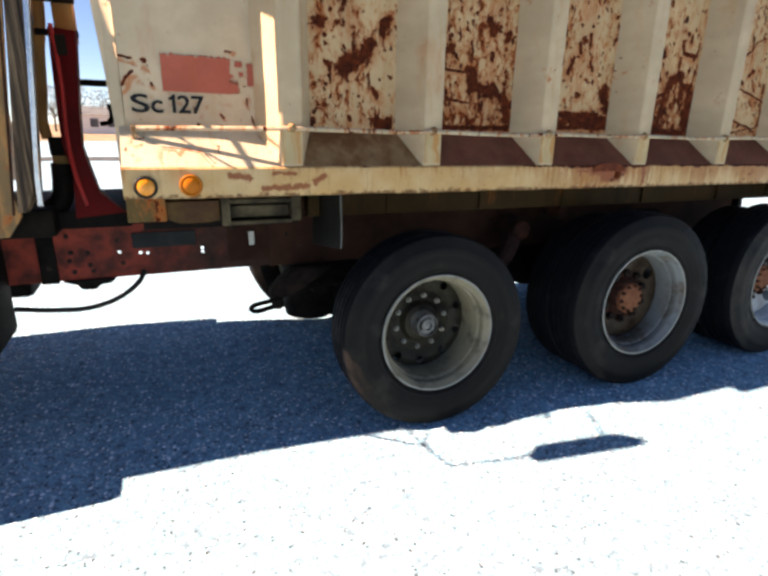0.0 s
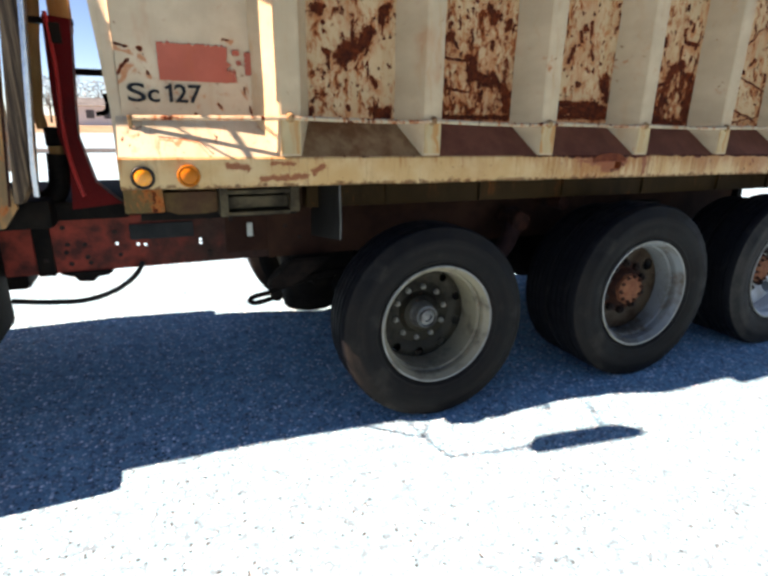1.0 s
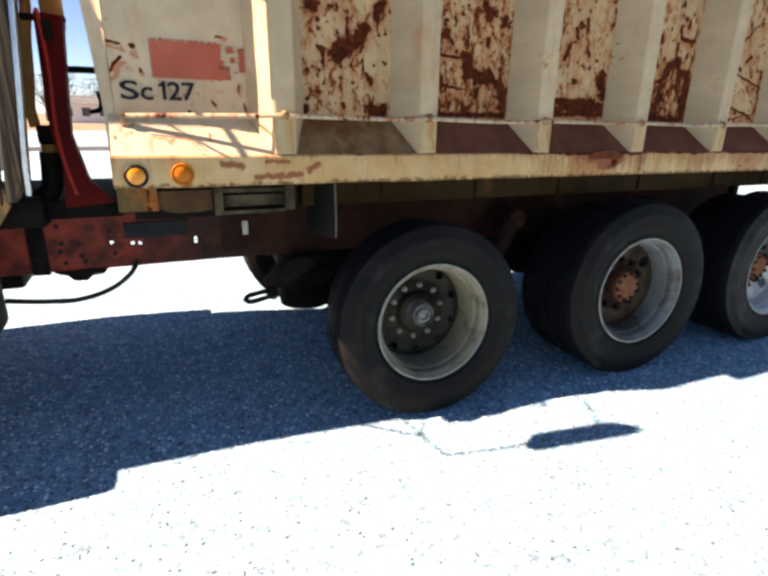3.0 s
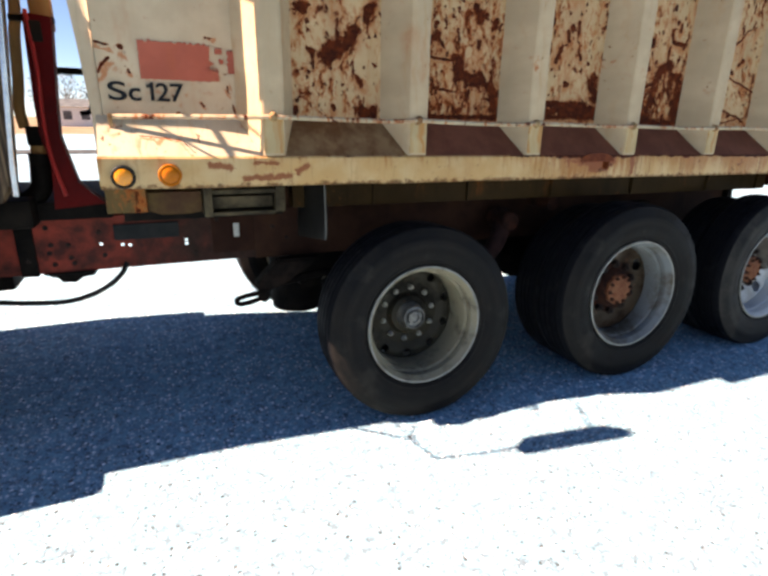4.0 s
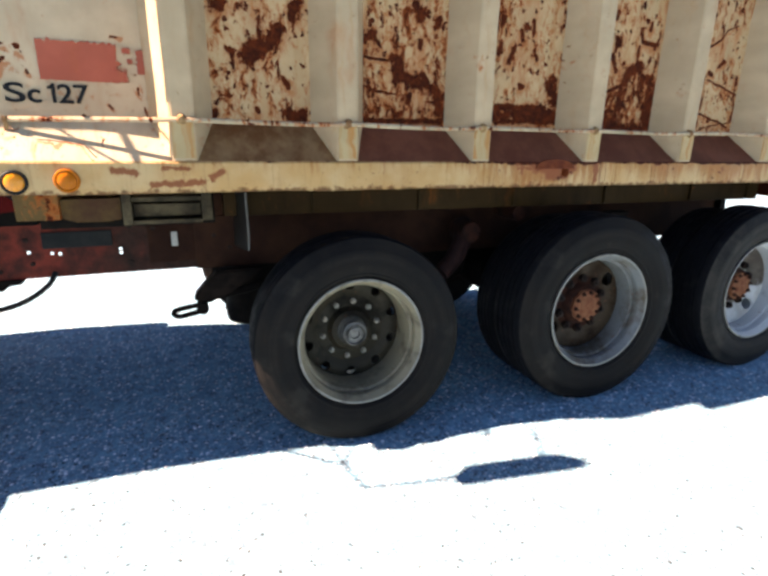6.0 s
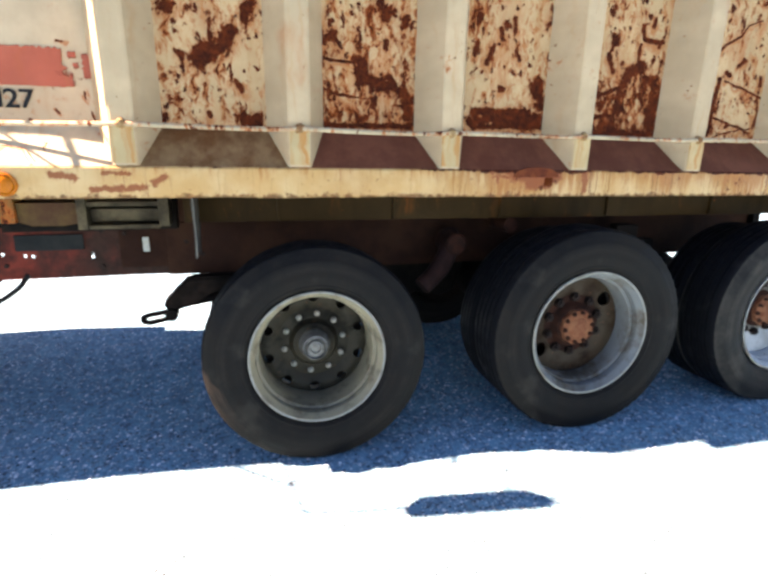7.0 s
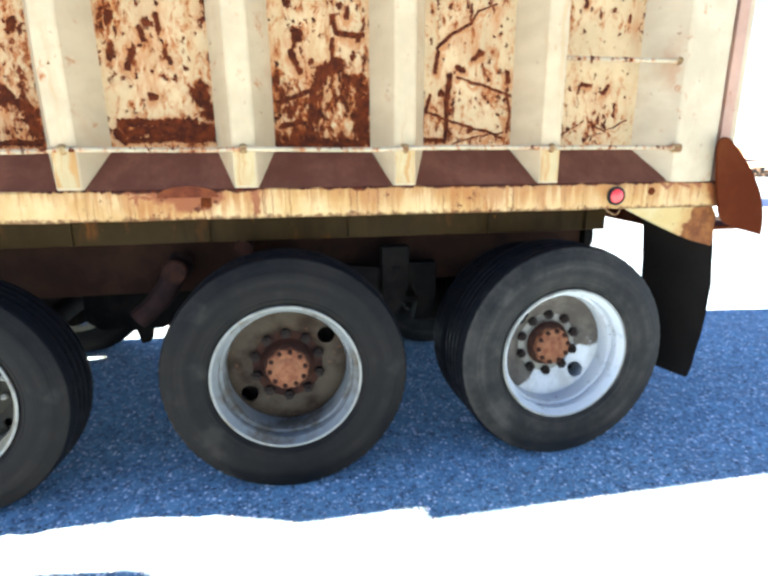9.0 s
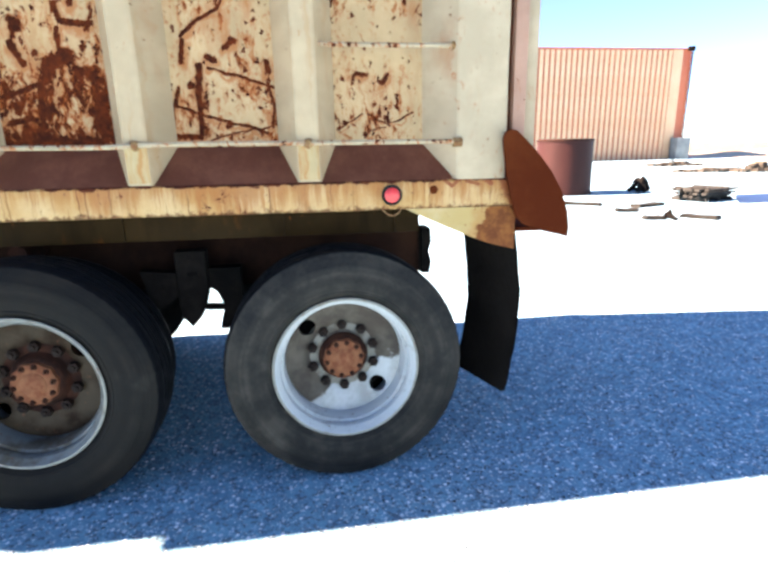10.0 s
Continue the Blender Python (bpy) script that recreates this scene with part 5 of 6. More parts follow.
rings = lathe(bm, [(0.10, 0.0), (0.17, 0.02), (0.185, 0.10), (0.165, 0.18), (0.185, 0.26), (0.185, 0.36), (0.14, 0.46), (0.10, 0.48)], 24)
for v in bm.verts:
    v.co = Vector((v.co.x - 0.36, v.co.z + 4.36, v.co.y + 0.27))
part("air_spring", bm, M["black_steel"], truck, "black ribbed air spring")
bm = bmesh.new()
tube(bm, [(-0.64, 3.85, 0.605), (-0.40, 3.85, 0.645), (0.0, 3.85, 0.66)], 0.024, 8)
part("spring_leaf", bm, M["black_steel"], truck)
bm = bmesh.new()
box(bm, -0.50, -0.15, 4.0, 4.5, 0.60, 0.757, 0.02)
part("axle_hanger", bm, M["black_steel"], truck)
bm = bmesh.new()
loop = [(-0.70, 0.605), (-0.80, 0.590), (-0.83, 0.575), (-0.825, 0.556), (-0.79, 0.550), (-0.69, 0.570)]
tube(bm, curve_points([(x - 0.005, 3.82, z - 0.03) for x, z in loop], 4), 0.0145, 8)
part("tow_shackle", bm, M["black_steel"], truck, "dark steel shackle")
bm = bmesh.new()
tube(bm, [(-0.69, 3.78, 0.562), (-0.69, 3.86, 0.562)], 0.032, 12)
part("shackle_pin", bm, M["black_steel"], truck)
bm = bmesh.new()
tube(bm, curve_points([(-1.36, 3.90, 0.79), (-1.40, 3.87, 0.73), (-1.50, 3.85, 0.665), (-1.64, 3.85, 0.628), (-1.80, 3.85, 0.636), (-1.95, 3.86, 0.655)], 6), 0.0125, 8)
part("air_hose", bm, M["hose"], truck, "black hanging air hose")
bm = bmesh.new()
prism(bm, [(-1.74, 0.757), (-1.50, 0.757), (-1.52, 0.735), (-1.57, 0.73), (-1.60, 0.705), (-1.66, 0.71), (-1.68, 0.735)], "y", CH_Y - 0.02, CH_Y + 0.06)
part("valve_block", bm, M["black_steel"], truck)

# mud flap behind the last wheel
bm = bmesh.new()
nx, nz = 6, 14
rows = []
for k in range(nz + 1):
    z = 1.10 - 0.785 * k / nz
    bow = 0.05 * math.sin(math.pi * min(1, k / nz * 0.95)) - 0.03 * (k / nz)
    row = []
    for i in range(nx + 1):
        s = i / nx
        y = 3.215 + 0.335 * s
        row.append((3.475 + bow - 0.135 * s + 0.01 * noise.noise(Vector((i, k * 0.5, 1))), y, z + 0.012 * s))
    rows.append(row)
for off in (0.0, 0.012):
    vs = [[bm.verts.new((x + off, y, z)) for x, y, z in row] for row in rows]
    for a, b in zip(vs, vs[1:]):
        for i in range(nx):
            bm.faces.new((a[i], a[i + 1], b[i + 1], b[i]))
part("mud_flap", bm, M["flap"], truck, "black rubber mud flap")
bm = bmesh.new()
prism(bm, [(3.205, 1.03), (3.255, 1.03), (3.262, 0.95), (3.245, 0.90), (3.262, 0.84), (3.25, 0.77), (3.205, 0.77)], "y", 3.88, 4.02)
part("rear_bracket", bm, M["black_steel"], truck)

# ---- cab: its rear edge, stanchion, exhaust and mirror ----
CAB_Y, CAB_X = 3.51, -1.675
bm = bmesh.new()
outline = [(-3.9, 1.12), (-2.14, 1.12), (-2.10, 1.24), (-2.10, 1.34), (-2.10, 2.0), (-2.10, 2.62), (-2.2, 2.74), (-2.9, 2.70), (-3.15, 2.0), (-3.9, 1.9)]
prism(bm, outline, "y", CAB_Y, 5.26)
for v in bm.verts:
    if v.co.y > 5:
        v.co.y -= 0.18 * max(0.0, v.co.z - 1.12)
bmesh.ops.bevel(bm, geom=bm.edges[:], offset=0.035, segments=3, affect="EDGES")
cab = part("cab", bm, M["cab_paint"], truck, "cream painted steel cab")
bm = bmesh.new()
tube(bm, [(CAB_X - 0.02, CAB_Y - 0.03, 1.20), (CAB_X - 0.015, CAB_Y - 0.03, 1.30), (CAB_X + 0.052, CAB_Y - 0.03, 2.0), (CAB_X + 0.06, CAB_Y - 0.03, 2.5)], 0.013, 12)
part("grab_rail", bm, M["chrome"], cab, "chrome grab rail")
# thin side extender behind the cab: painted forward part, scuffed polished rear strip with painted reflections
bm = bmesh.new()
prism(bm, [(-2.16, 1.05), (-1.83, 1.07), (-1.775, 1.15), (-1.79, 1.24), (-1.745, 1.65), (-1.70, 2.05), (-1.66, 2.6), (-2.16, 2.66)], "y", CAB_Y - 0.003, CAB_Y + 0.020)
part("side_extender", bm, M["cab_paint"], cab, "cream side extender with stains")
bm = bmesh.new()
vs = []
for i in range(15):
    z = 1.17 + (2.55 - 1.17) * i / 14
    e0 = -1.775 + 0.102 * (z - 1.25)
    e1 = -1.688 + 0.102 * (z - 1.25) - (0.05 * (1.26 - z) / 0.09 if z < 1.26 else 0)
    wave = 0.003 * noise.noise(Vector((0, 0, z * 7)))
    vs.append([bm.verts.new((e0 + (e1 - e0) * f, CAB_Y - 0.006 - d + wave, z)) for f, d in ((0, 0.0), (0.25, 0.006), (0.5, 0.008), (0.78, 0.004), (0.95, -0.008), (1.0, -0.022))])
for a_, b_ in zip(vs, vs[1:]):
    for i in range(5):
        bm.faces.new((a_[i], a_[i + 1], b_[i + 1], b_[i]))
part("polished_strip", bm, M["polished"], cab, "scuffed polished steel strip with reflection streaks in its colour")
bm = bmesh.new()
tube(bm, [(-1.80, CAB_Y - 0.004, 1.16), (-1.79, CAB_Y - 0.004, 1.25), (-1.75, CAB_Y - 0.004, 1.65), (-1.67, CAB_Y - 0.004, 2.5)], 0.005, 6)
part("cab_seam", bm, M["hub_brown"], cab)
bm = bmesh.new()
box(bm, -3.0, -2.2, CAB_Y - 0.004, CAB_Y + 0.01, 1.25, 2.05, 0.01)
part("door_panel", bm, M["cab_paint"], cab)
# red stanchion behind the cab, flared at the foot
bm = bmesh.new()
left = [(-1.612, 1.91), (-1.625, 1.55), (-1.625, 1.44), (-1.60, 1.30), (-1.615, 1.10)]
right = [(-1.510, 1.90), (-1.540, 1.55), (-1.548, 1.42), (-1.505, 1.22), (-1.405, 1.12)]
prism(bm, left + right[::-1], "y", 3.75, 3.83)
stanchion = part("stanchion", bm, M["red_paint"], truck, "dark red painted stanchion")
bm = bmesh.new()
tube(bm, curve_points([(-1.598, 3.742, 1.92), (-1.590, 3.742, 1.70), (-1.600, 3.742, 1.46), (-1.588, 3.742, 1.30), (-1.560, 3.742, 1.16)], 5), 0.009, 8)
part("pipe", bm, plain_rust("bright_red_pipe_paint", (0.42, 0.03, 0.025), (0.34, 0.025, 0.02), 5, 0.3), stanchion, "bright red pipe")
bm = bmesh.new()
box(bm, -1.60, -1.55, 3.735, 3.75, 1.80, 1.88, 0.003)
part("clamp", bm, M["black_steel"], stanchion)
bm = bmesh.new()
box(bm, -1.600, -1.518, 3.84, 3.93, 1.86, 2.75, 0.012)
part("stack_shield", bm, M["tan"], truck, "tan rusted stack shield")
for z in (1.895, 2.03):
    bm = bmesh.new()
    box(bm, -1.672, -1.506, 3.80, 3.84, z - 0.012, z + 0.012, 0.003)
    part("clamp_band", bm, M["black_steel"], truck)
bm = bmesh.new()
tube(bm, curve_points([(-1.62, 3.92, 2.7), (-1.655, 3.92, 2.02), (-1.68, 3.92, 1.83), (-1.697, 3.92, 1.65), (-1.712, 3.92, 1.54), (-1.705, 3.92, 1.45)], 5), 0.023, 14)
part("bent_pipe", bm, M["tan"], truck, "tan bent pipe")
bm = bmesh.new()
box(bm, -1.70, -1.61, 3.88, 3.95, 1.375, 1.46, 0.01)
part("pipe_joint", bm, M["black_steel"], truck)
bm = bmesh.new()
tube(bm, [(-1.662, 3.90, 1.335), (-1.662, 3.90, 1.375)], 0.034, 16)
part("collar", bm, M["tan"], truck)
bm = bmesh.new()
tube(bm, curve_points([(-1.662, 3.90, 1.34), (-1.668, 3.90, 1.25), (-1.685, 3.90, 1.17), (-1.75, 3.90, 1.12), (-1.85, 3.90, 1.10)], 5), 0.046, 14)
part("exhaust_elbow", bm, M["black_steel"], truck, "black exhaust elbow")
bm = bmesh.new()
box(bm, -2.4, -1.39, 3.84, 4.8, 1.034, 1.12, 0.01)
box(bm, -1.95, -1.70, 3.72, 4.0, 1.02, 1.15, 0.02)
part("deck_plate", bm, M["black_steel"], truck)
bm = bmesh.new()
box(bm, -1.62, -1.44, 4.16, 4.22, 1.705, 1.735, 0.004)
tube(bm, curve_points([(-1.45, 4.18, 1.62), (-1.44, 4.18, 1.57), (-1.455, 4.18, 1.53), (-1.50, 4.18, 1.52)], 4), 0.012, 8)
part("tarp_arm", bm, M["black_steel"], truck)
# side box and steps under the cab
bm = bmesh.new()
box(bm, -3.2, -1.965, 3.55, 3.95, 0.52, 1.08, 0.04)
part("side_tank", bm, M["black_steel"], truck, "dark side tank")
bm = bmesh.new()
box(bm, -3.2, -2.10, 4.92, 5.34, 0.40, 1.06, 0.04)
part("side_tank", bm, M["black_steel"], truck)
bm = bmesh.new()
box(bm, -3.4, -2.55, 3.22, 3.60, 0.55, 0.95, 0.05)
part("step_box", bm, M["cab_paint"], truck)
# door mirror on its tube bracket
MX = -2.2
bm = bmesh.new()
prism(bm, [(2.985, 2.27), (3.01, 2.235), (3.05, 2.245), (3.115, 2.32), (3.115, 2.70), (3.06, 2.785), (3.01, 2.800), (2.985, 2.76)], "x", MX - 0.045, MX)
bmesh.ops.bevel(bm, geom=bm.edges[:], offset=0.008, segments=2, affect="EDGES")
mirror = part("mirror", bm, M["black_steel"], cab, "tall black door mirror")
bm = bmesh.new()
tube(bm, [(MX, 3.50, 1.50), (MX, 3.23, 1.83), (MX, 3.06, 1.86), (MX, 3.04, 2.13), (MX, 3.05, 2.25)], 0.007, 8)
tube(bm, [(MX, 3.50, 1.80), (MX, 3.23, 1.83), (MX, 3.50, 1.96)], 0.006, 8)
tube(bm, [(MX, 3.50, 2.72), (MX, 3.26, 2.70), (MX, 3.165, 2.66), (MX, 3.08, 2.62)], 0.006, 8)
part("mirror_bracket", bm, M["black_steel"], cab)
# Unseen bars beside the cab, added to throw two shadow lines on the deck.
for a_, b_, r in (((-2.185, 3.515, 2.365), (-1.86, 3.30, 2.178), 0.006), ((-2.075, 3.515, 2.50), (-1.955, 3.29, 2.275), 0.010)):
    bm = bmesh.new()
    tube(bm, [a_, b_], r, 10)
    part("shadow_bar", bm, M["chrome"], cab)

# front axle and wheels, under the cab
for y, r in ((3.28, 0), (5.42, 180)):
    copy_thing(WHEELS[0], pose(-3.15 - 0.9, y, WHEELS[0].location.z, 0, 0, r))


# ---- the yard behind ----
def shed():
    """Long corrugated metal shed: pale ridges, rust-orange valleys, a pale then a red sheet at the corner."""
    n = Nodes("orange_corrugated_sheet")
    f = n.ramp(n.noise(0.25, 4), 0.4, 0.6)
    col = n.mix(f, (0.40, 0.085, 0.035), (0.47, 0.115, 0.05))
    orange = n.done(col, 0.5, 0, n.bump(n.noise(3, 4), 0.2, 0.02))
    pale = plain_rust("pale_weathered_sheet", (0.86, 0.52, 0.31), (0.90, 0.60, 0.38), 0.5, 0.6)
    e = thing("metal_shed", "rust-orange corrugated metal shed across the yard", "shed")
    x0, x1, y, h = 12.0, 34.0, 42.0, 8.55
    pitch = 0.455
    bm = bmesh.new()
    box(bm, x0, x1, y + 0.09, y + 0.16, 0.0, h)
    part("wall", bm, orange, e, "orange corrugated wall")
    bm = bmesh.new()
    prism(bm, [(-0.160, 0.092), (-0.125, 0.0), (0.125, 0.0), (0.160, 0.092)], "z", 0.0, h - 0.05)
    ridge = finish(bm, "corrugation", pale, 20)
    count = int((x1 - 1.62 - x0) / pitch)
    for k in range(count):
        shared("corrugation", ridge, e, pose(x1 - 1.74 - k * pitch, y, 0.0))
    bm = bmesh.new()
    box(bm, x1 - 1.50, x1 - 0.62, y + 0.03, y + 0.088, 0.0, h, 0.01)
    part("corner_sheet", bm, pale, e, "pale corner sheet")
    bm = bmesh.new()
    box(bm, x1, x1 + 0.15, y + 0.05, y + 6.0, 0.0, h)
    part("end_wall", bm, orange, e)
    bm = bmesh.new()
    box(bm, x0, x1 + 0.2, y - 0.05, y + 6.1, h, h + 0.10, 0.02)
    part("roof", bm, orange, e)
    bm = bmesh.new()
    box(bm, x1 + 0.16, x1 + 0.22, y - 0.05, y + 0.05, 0, h + 0.3, 0.01)
    box(bm, x1 - 0.32, x1 + 0.26, y - 0.2, y - 0.06, h - 0.12, h + 0.22, 0.02)
    part("corner_pole", bm, M["drum"], e)
    bm = bmesh.new()
    box(bm, x1 - 1.05, x1 + 0.15, y - 1.1, y - 0.2, 0, 1.75, 0.05)
    part("meter_box", bm, plain_rust("grey_box_paint", (0.25, 0.25, 0.25), (0.36, 0.35, 0.33), 2, 0.6), e)


def tank(x, y, r, h):
    e = thing("steel_tank", "brown-red painted steel tank standing open", "tank")
    bm = bmesh.new()
    lathe(bm, [(r, 0.0), (r, h), (r - 0.02, h), (r - 0.02, 0.02)], 48)
    for v in bm.verts:
        v.co = Vector((v.co.x, v.co.z, v.co.y))
    part("shell", bm, plain_rust("red_brown_tank_paint", (0.050, 0.014, 0.011), (0.036, 0.010, 0.008), 1.5, 0.6, 0.3), e, "red-brown painted shell")
    bm = bmesh.new()
    for z in (0.03, h - 0.04):
        lathe(bm, [(r, z - 0.02), (r + 0.025, z - 0.02), (r + 0.025, z + 0.02), (r, z + 0.02)], 48)
    for v in bm.verts:
        v.co = Vector((v.co.x, v.co.z, v.co.y))
    part("hoop", bm, M["hub_brown"], e)
    e.matrix_basis = pose(x, y, 0)


def plank_stack(x, y, turn, seed, count=6, layers=3):
    e = thing("plank_stack", "low stack of weathered grey boards on bearers", "planks")
    rng = random.Random(seed)
    wood = plain_rust("weathered_board_%d" % seed, (0.022, 0.020, 0.018), (0.070, 0.064, 0.056), 3, 0.85, 0.3)
    for k in range(3):
        bm = bmesh.new()
        box(bm, -0.55 + k * 0.5, -0.45 + k * 0.5, -0.42, 0.50, 0, 0.09, 0.004)
        part("bearer", bm, wood, e)
    for layer in range(layers):
        for k in range(count):
            if rng.random() < 0.15:
                continue
            bm = bmesh.new()
            o = rng.uniform(-0.10, 0.10)
            w = 0.96 / count
            z = 0.092 + layer * 0.085
            box(bm, -0.65 + o, 0.65 + o, -0.45 + k * w, -0.45 + k * w + w * 0.7, z, z + 0.05, 0.004)
            part("board", bm, wood, e)
        for k in range(2):
            bm = bmesh.new()
            z = 0.143 + layer * 0.085
            box(bm, -0.5 + k * 0.8, -0.45 + k * 0.8, -0.42, 0.48, z, z + 0.033)
            part("spacer", bm, wood, e)
    e.matrix_basis = pose(x, y, 0.015, 0, 0, turn)


def loose_board(x, y, turn, length, seed):
    rng = random.Random(seed)
    bm = bmesh.new()
    prism(bm, [(-length / 2, 0.0), (length / 2, 0.0), (length / 2 - 0.03, 0.045), (length / 2 - 0.10 * rng.random(), 0.085), (-length * 0.1, 0.07), (-length / 2 + 0.12 * rng.random(), 0.09)], "y", -0.14, 0.14)
    ob = new("loose_board", finish(bm, "loose_board", plain_rust("grey_split_board_%d" % seed, (0.010, 0.009, 0.008), (0.034, 0.029, 0.023), 5, 0.9, 0.3)))
    ob.matrix_basis = pose(x, y, 0.0, 0, 0, turn)
    tagged(ob, "weathered grey board lying loose in the yard", "board", "loose boards in the yard")


def rubble(x, y, r, h, seed):
    """Low heap of broken stone: a few hundred angular lumps, thicker in the middle."""
    rng = random.Random(seed)
    bm = bmesh.new()
    for k in range(110):
        a, f = rng.uniform(0, 6.28), math.sqrt(rng.random())
        s = rng.uniform(0.07, 0.2)
        c = Vector((math.cos(a) * f * r * 1.4, math.sin(a) * f * r * 0.6, h * (1 - f) * rng.random() + s * 0.3))
        box(bm, c.x - s, c.x + s * rng.uniform(0.4, 1), c.y - s, c.y + s, max(-0.02, c.z - s * 0.6), c.z + s * rng.uniform(0.2, 0.6))
    for v in bm.verts:
        v.co += Vector((rng.uniform(-1, 1), rng.uniform(-1, 1), 0)) * 0.04
    ob = new("rubble_heap", finish(bm, "rubble_heap", plain_rust("tan_broken_stone_%d" % seed, (0.055, 0.046, 0.036), (0.105, 0.090, 0.074), 2, 0.95)))
    ob.matrix_basis = pose(x, y, 0)
    tagged(ob, "low heap of broken tan stone", "rubble heap", "rubble heaps at the yard's edge")


def shadow_sheet(x, y):
    """Flat sheet, slightly creased, added as a stand-in for the blue shadow beside the boards."""
    bm = bmesh.new()
    nx, ny = 16, 12
    for base in (0.0, 0.004):
        grid = []
        for i in range(nx + 1):
            u = i / nx
            row = []
            for k in range(ny + 1):
                w = k / ny
                q = Vector((u * 2.3, w * 1.9, 0))
                z = 0.016 + base + 0.02 * max(0.0, noise.noise(q * 2.2) + 0.3 * noise.noise(q * 6))
                row.append(bm.verts.new((u * 2.3 + w * 1.55 + 0.05 * noise.noise(q * 3 + Vector((4, 0, 0))), w * 1.9 - u * 0.22, z)))
            grid.append(row)
        for a, b in zip(grid, grid[1:]):
            for k in range(ny):
                bm.faces.new((a[k], b[k], b[k + 1], a[k + 1]))
    ob = new("shadow_sheet", finish(bm, "shadow_sheet", plain_rust("blue_shadow_colour", (0.016, 0.036, 0.100), (0.024, 0.050, 0.130), 3, 0.6)))
    ob.matrix_basis = pose(x, y, 0)
    tagged(ob, "flat blue sheet standing in for the shadow beside boards", "tarp")


def scrap(x, y, s, seed):
    e = thing("scrap_piece", "dark bent scrap metal piece on the ground", "scrap")
    rng = random.Random(seed)
    bm = bmesh.new()
    for k in range(5):
        a, r = rng.uniform(0, 6.28), rng.uniform(0.1, 0.35) * s
        tube(bm, curve_points([(-math.cos(a) * r, -math.sin(a) * r, 0.05 * s), (rng.uniform(-.1, .1) * s, rng.uniform(-.1, .1) * s, rng.uniform(0.12, 0.35) * s), (math.cos(a) * r, math.sin(a) * r, 0.05 * s)], 4), 0.045 * s, 7)
    part("bent_bar", bm, M["black_steel"], e)
    e.matrix_basis = pose(x, y, 0)


def house(x, y):
    e = thing("distant_building", "small white building with a low grey roof", "building")
    white = plain_rust("white_siding", (0.98, 0.98, 0.96), (0.99, 0.99, 0.98), 0.6, 0.6)
    grey = plain_rust("grey_shingle", (0.10, 0.11, 0.12), (0.16, 0.17, 0.18), 1.2, 0.8)
    bm = bmesh.new()
    box(bm, -4.5, 4.5, 0, 5, 0, 2.5)
    part("wall", bm, white, e)
    bm = bmesh.new()
    prism(bm, [(-0.4, 2.5), (5.4, 2.5), (2.5, 3.6)], "x", -4.8, 4.8)
    part("roof", bm, grey, e)
    for k in range(4):
        bm = bmesh.new()
        box(bm, -3.5 + k * 2.1, -2.5 + k * 2.1, -0.04, 0.02, 0.9, 2.0)
        part("window", bm, grey, e)
    e.matrix_basis = pose(x, y, 0)


def far_tree(x, y, h, seed):
    rng = random.Random(seed)
    e = thing("distant_tree", "hazy bare-branched tree by the far building", "tree", "trees by the far building")
    bm = bmesh.new()
    tube(bm, [(0, 0, 0), (0.1, 0, h * 0.3), (0, 0.1, h * 0.6)], [0.2, 0.15, 0.06], 7)
    for k in range(9):
        a = rng.uniform(0, 6.28)
        z = h * rng.uniform(0.25, 0.55)
        tube(bm, [(0, 0, z), (math.cos(a) * h * 0.14, math.sin(a) * h * 0.14, z + h * 0.16), (math.cos(a) * h * 0.24, math.sin(a) * h * 0.24, z + h * 0.3)], [0.07, 0.05, 0.02], 5)
    part("trunk", bm, plain_rust("grey_bark_%d" % seed, (0.12, 0.10, 0.08), (0.18, 0.16, 0.13), 2, 0.9), e)
    bm = bmesh.new()
    for k in range(420):
        a, u = rng.uniform(0, 6.28), rng.random()
        r = h * 0.30 * math.sqrt(rng.random()) * (1 - 0.5 * abs(u - 0.4))
        c = Vector((math.cos(a) * r, math.sin(a) * r, h * (0.35 + 0.62 * u)))
        d = Vector((rng.uniform(-1, 1), rng.uniform(-1, 1), rng.uniform(-1, 1))).normalized() * rng.uniform(0.1, 0.22)
        q = d.orthogonal().normalized() * rng.uniform(0.06, 0.14)
        bm.faces.new([bm.verts.new(c + v) for v in (d, q, -d, -q)])
    part("crown", bm, plain_rust("grey_green_leaves_%d" % seed, (0.22, 0.25, 0.25), (0.30, 0.33, 0.32), 2, 0.8), e)
    e.matrix_basis = pose(x, y, 0)


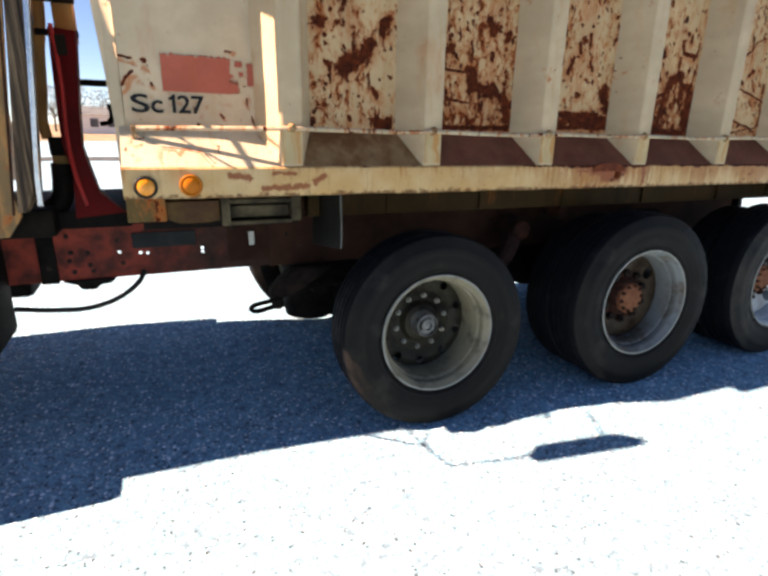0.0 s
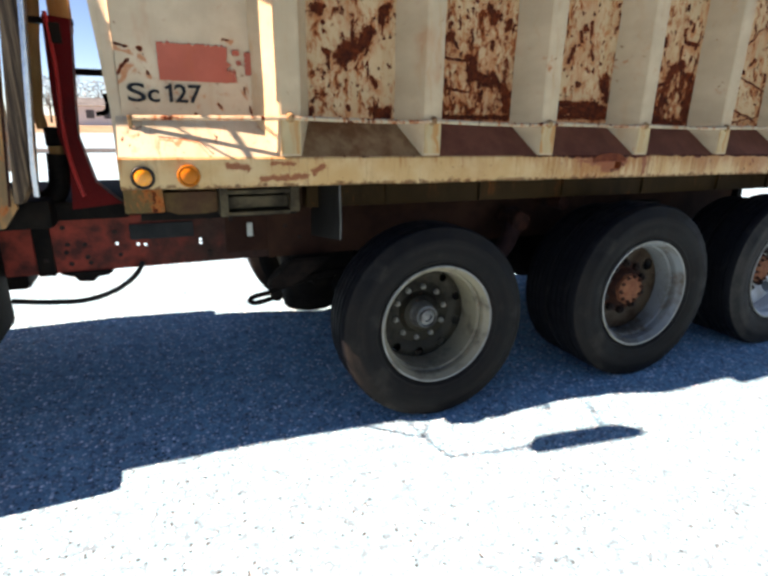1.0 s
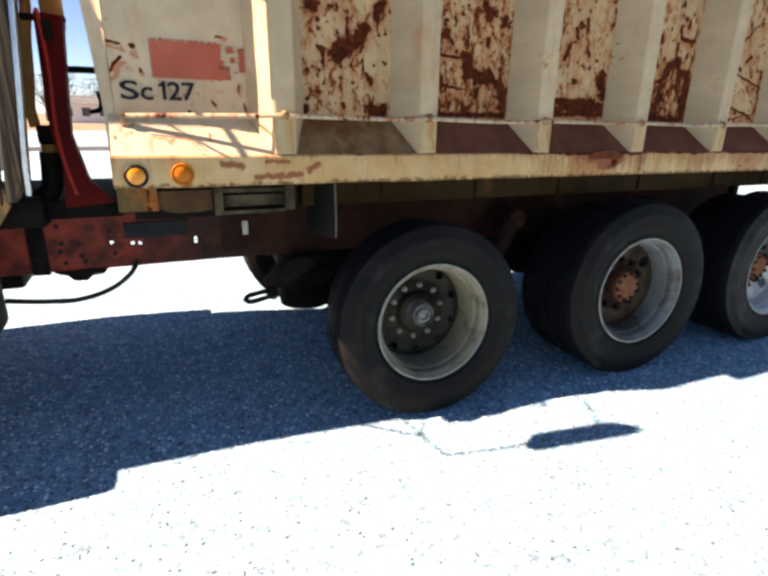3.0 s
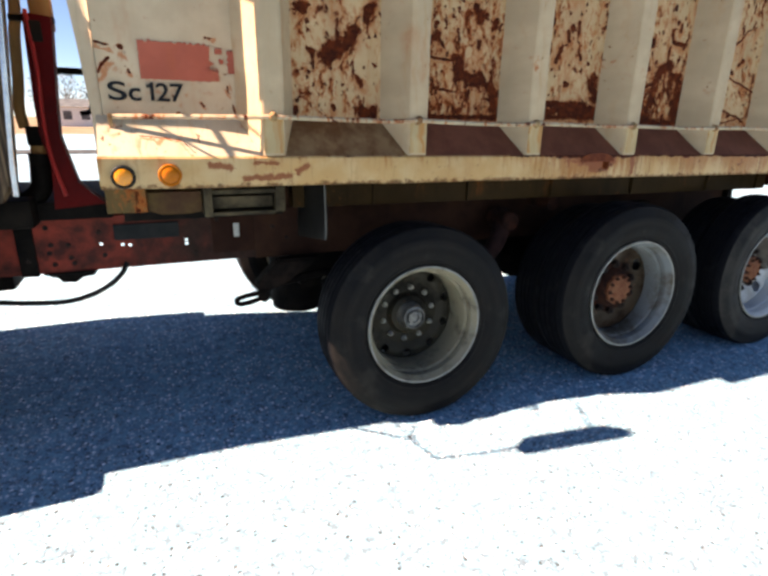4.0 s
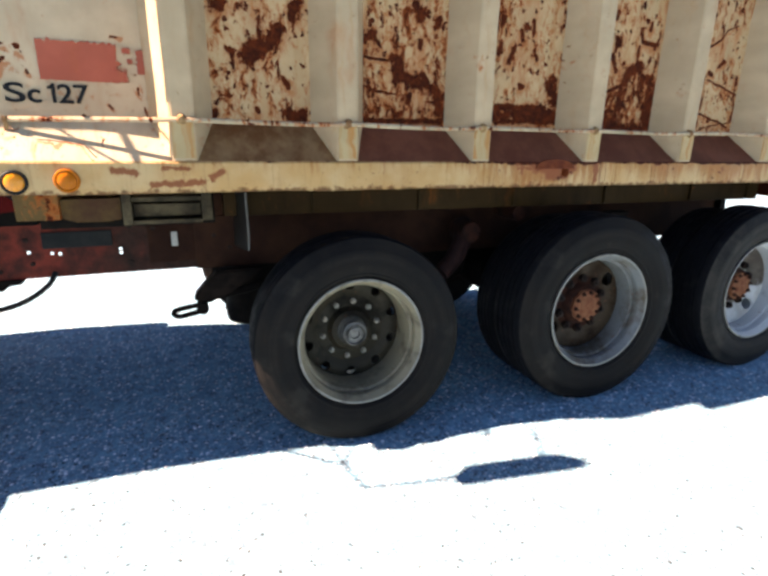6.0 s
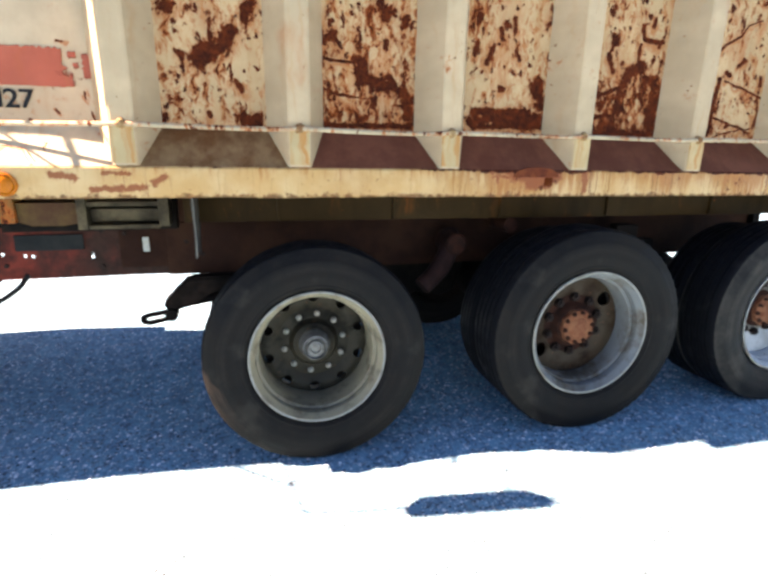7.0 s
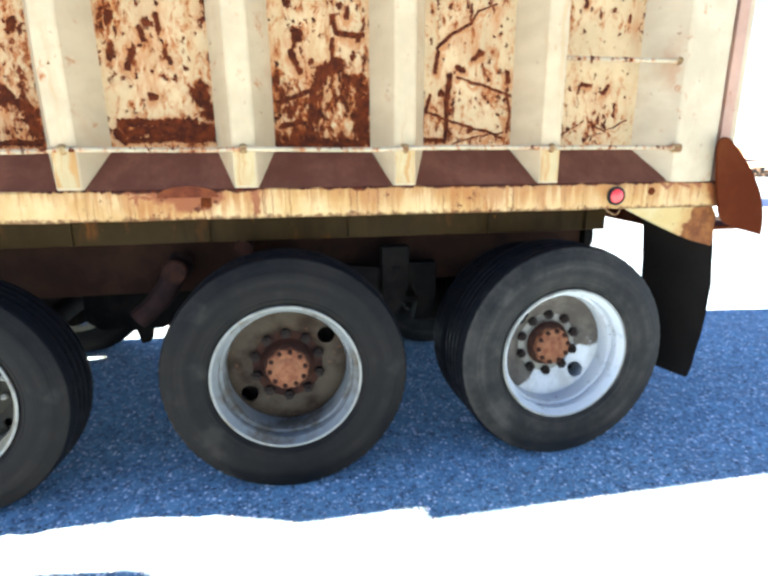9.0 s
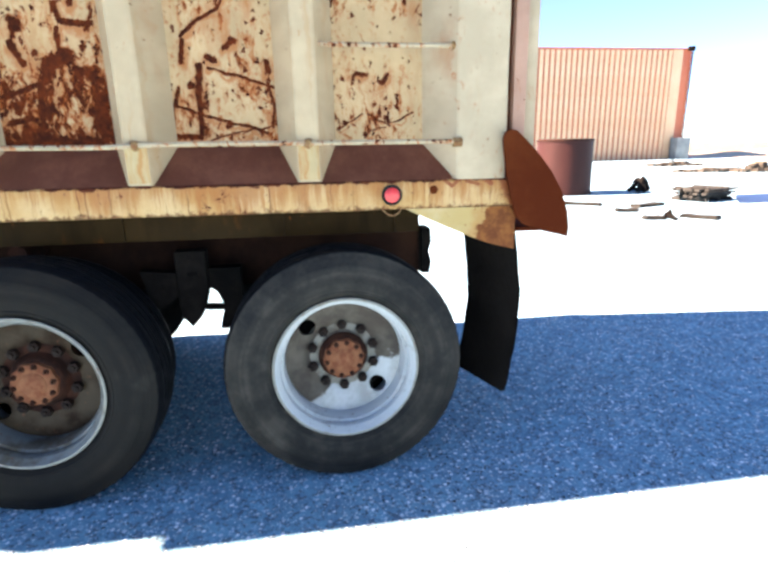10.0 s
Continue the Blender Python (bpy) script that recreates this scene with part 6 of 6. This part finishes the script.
def earth_mound(x, y, rx, ry, h, seed):
    bm = bmesh.new()
    nu, nv = 40, 12
    rings = []
    for i in range(1, nv + 1):
        f = i / nv
        ring = []
        for k in range(nu):
            a = 2 * math.pi * k / nu
            p = Vector((math.cos(a) * f * rx, math.sin(a) * f * ry, 0))
            z = h * max(0, (1 - f ** 1.5)) * (0.8 + 0.5 * noise.noise(Vector((p.x * 0.3 + seed, p.y * 0.3, 0)))) + 0.06 * h * noise.noise(p * 1.3) * (1 - f)
            ring.append(bm.verts.new((p.x, p.y, max(-0.02, z) if i < nv else -0.02)))
        rings.append(ring)
    bm.faces.new(rings[0])
    for a, b in zip(rings, rings[1:]):
        for k in range(nu):
            m = (k + 1) % nu
            bm.faces.new((a[k], a[m], b[m], b[k]))
    ob = new("earth_mound", finish(bm, "earth_mound", plain_rust("dry_earth_%d" % seed, (0.62, 0.53, 0.40), (0.74, 0.66, 0.52), 1.2, 0.95), 60))
    ob.matrix_basis = pose(x, y, 0)
    tagged(ob, "low heap of dry pale earth and rubble", "earth heap", "heaps at the yard's edge")


shed()
tank(10.25, 15.9, 0.80, 1.60)
plank_stack(12.6, 13.0, 20, 1)
for x, y, turn, length, seed in ((9.5, 11.46, -18, 0.36, 31), (10.5, 12.2, 20, 0.75, 32), (9.27, 10.24, -16, 0.34, 33), (10.16, 10.1, -55, 0.58, 34), (9.25, 12.95, -40, 0.8, 35)):
    loose_board(x, y, turn, length * 1.25, seed)
shadow_sheet(12.75, 12.0)
scrap(12.5, 15.5, 1.5, 3)
scrap(9.56, 10.15, 0.6, 8)
for x, y, r, h, seed in ((25.0, 30.5, 1.2, 0.30, 41), (22.1, 24.0, 1.3, 0.16, 42), (23.8, 23.0, 0.9, 0.42, 43), (25.2, 23.0, 1.2, 0.55, 44)):
    rubble(x, y, r, h, seed)
earth_mound(48.0, 47.0, 14, 6, 0.55, 5)
earth_mound(34.0, 33.0, 6, 2.2, 0.40, 6)
earth_mound(62.0, 52.0, 18, 7, 0.8, 7)
house(-8.2, 84.0)
for k, (tx, ty, th) in enumerate(((-12.5, 96, 7.5), (-9.2, 98, 6.6), (-6.3, 97, 7.8), (-16, 99, 7.0))):
    far_tree(tx, ty, th, 20 + k)
# long low kerb in the yard behind
bm = bmesh.new()
box(bm, -14, 6, 25.6, 28.4, -0.02, 0.035, 0.01)
kerb = new("kerb", finish(bm, "kerb", plain_rust("dark_tarred_kerb", (0.05, 0.055, 0.06), (0.08, 0.085, 0.09), 1.0, 0.9)))
tagged(kerb, "low dark tarred strip across the yard", "kerb", kind="structure")
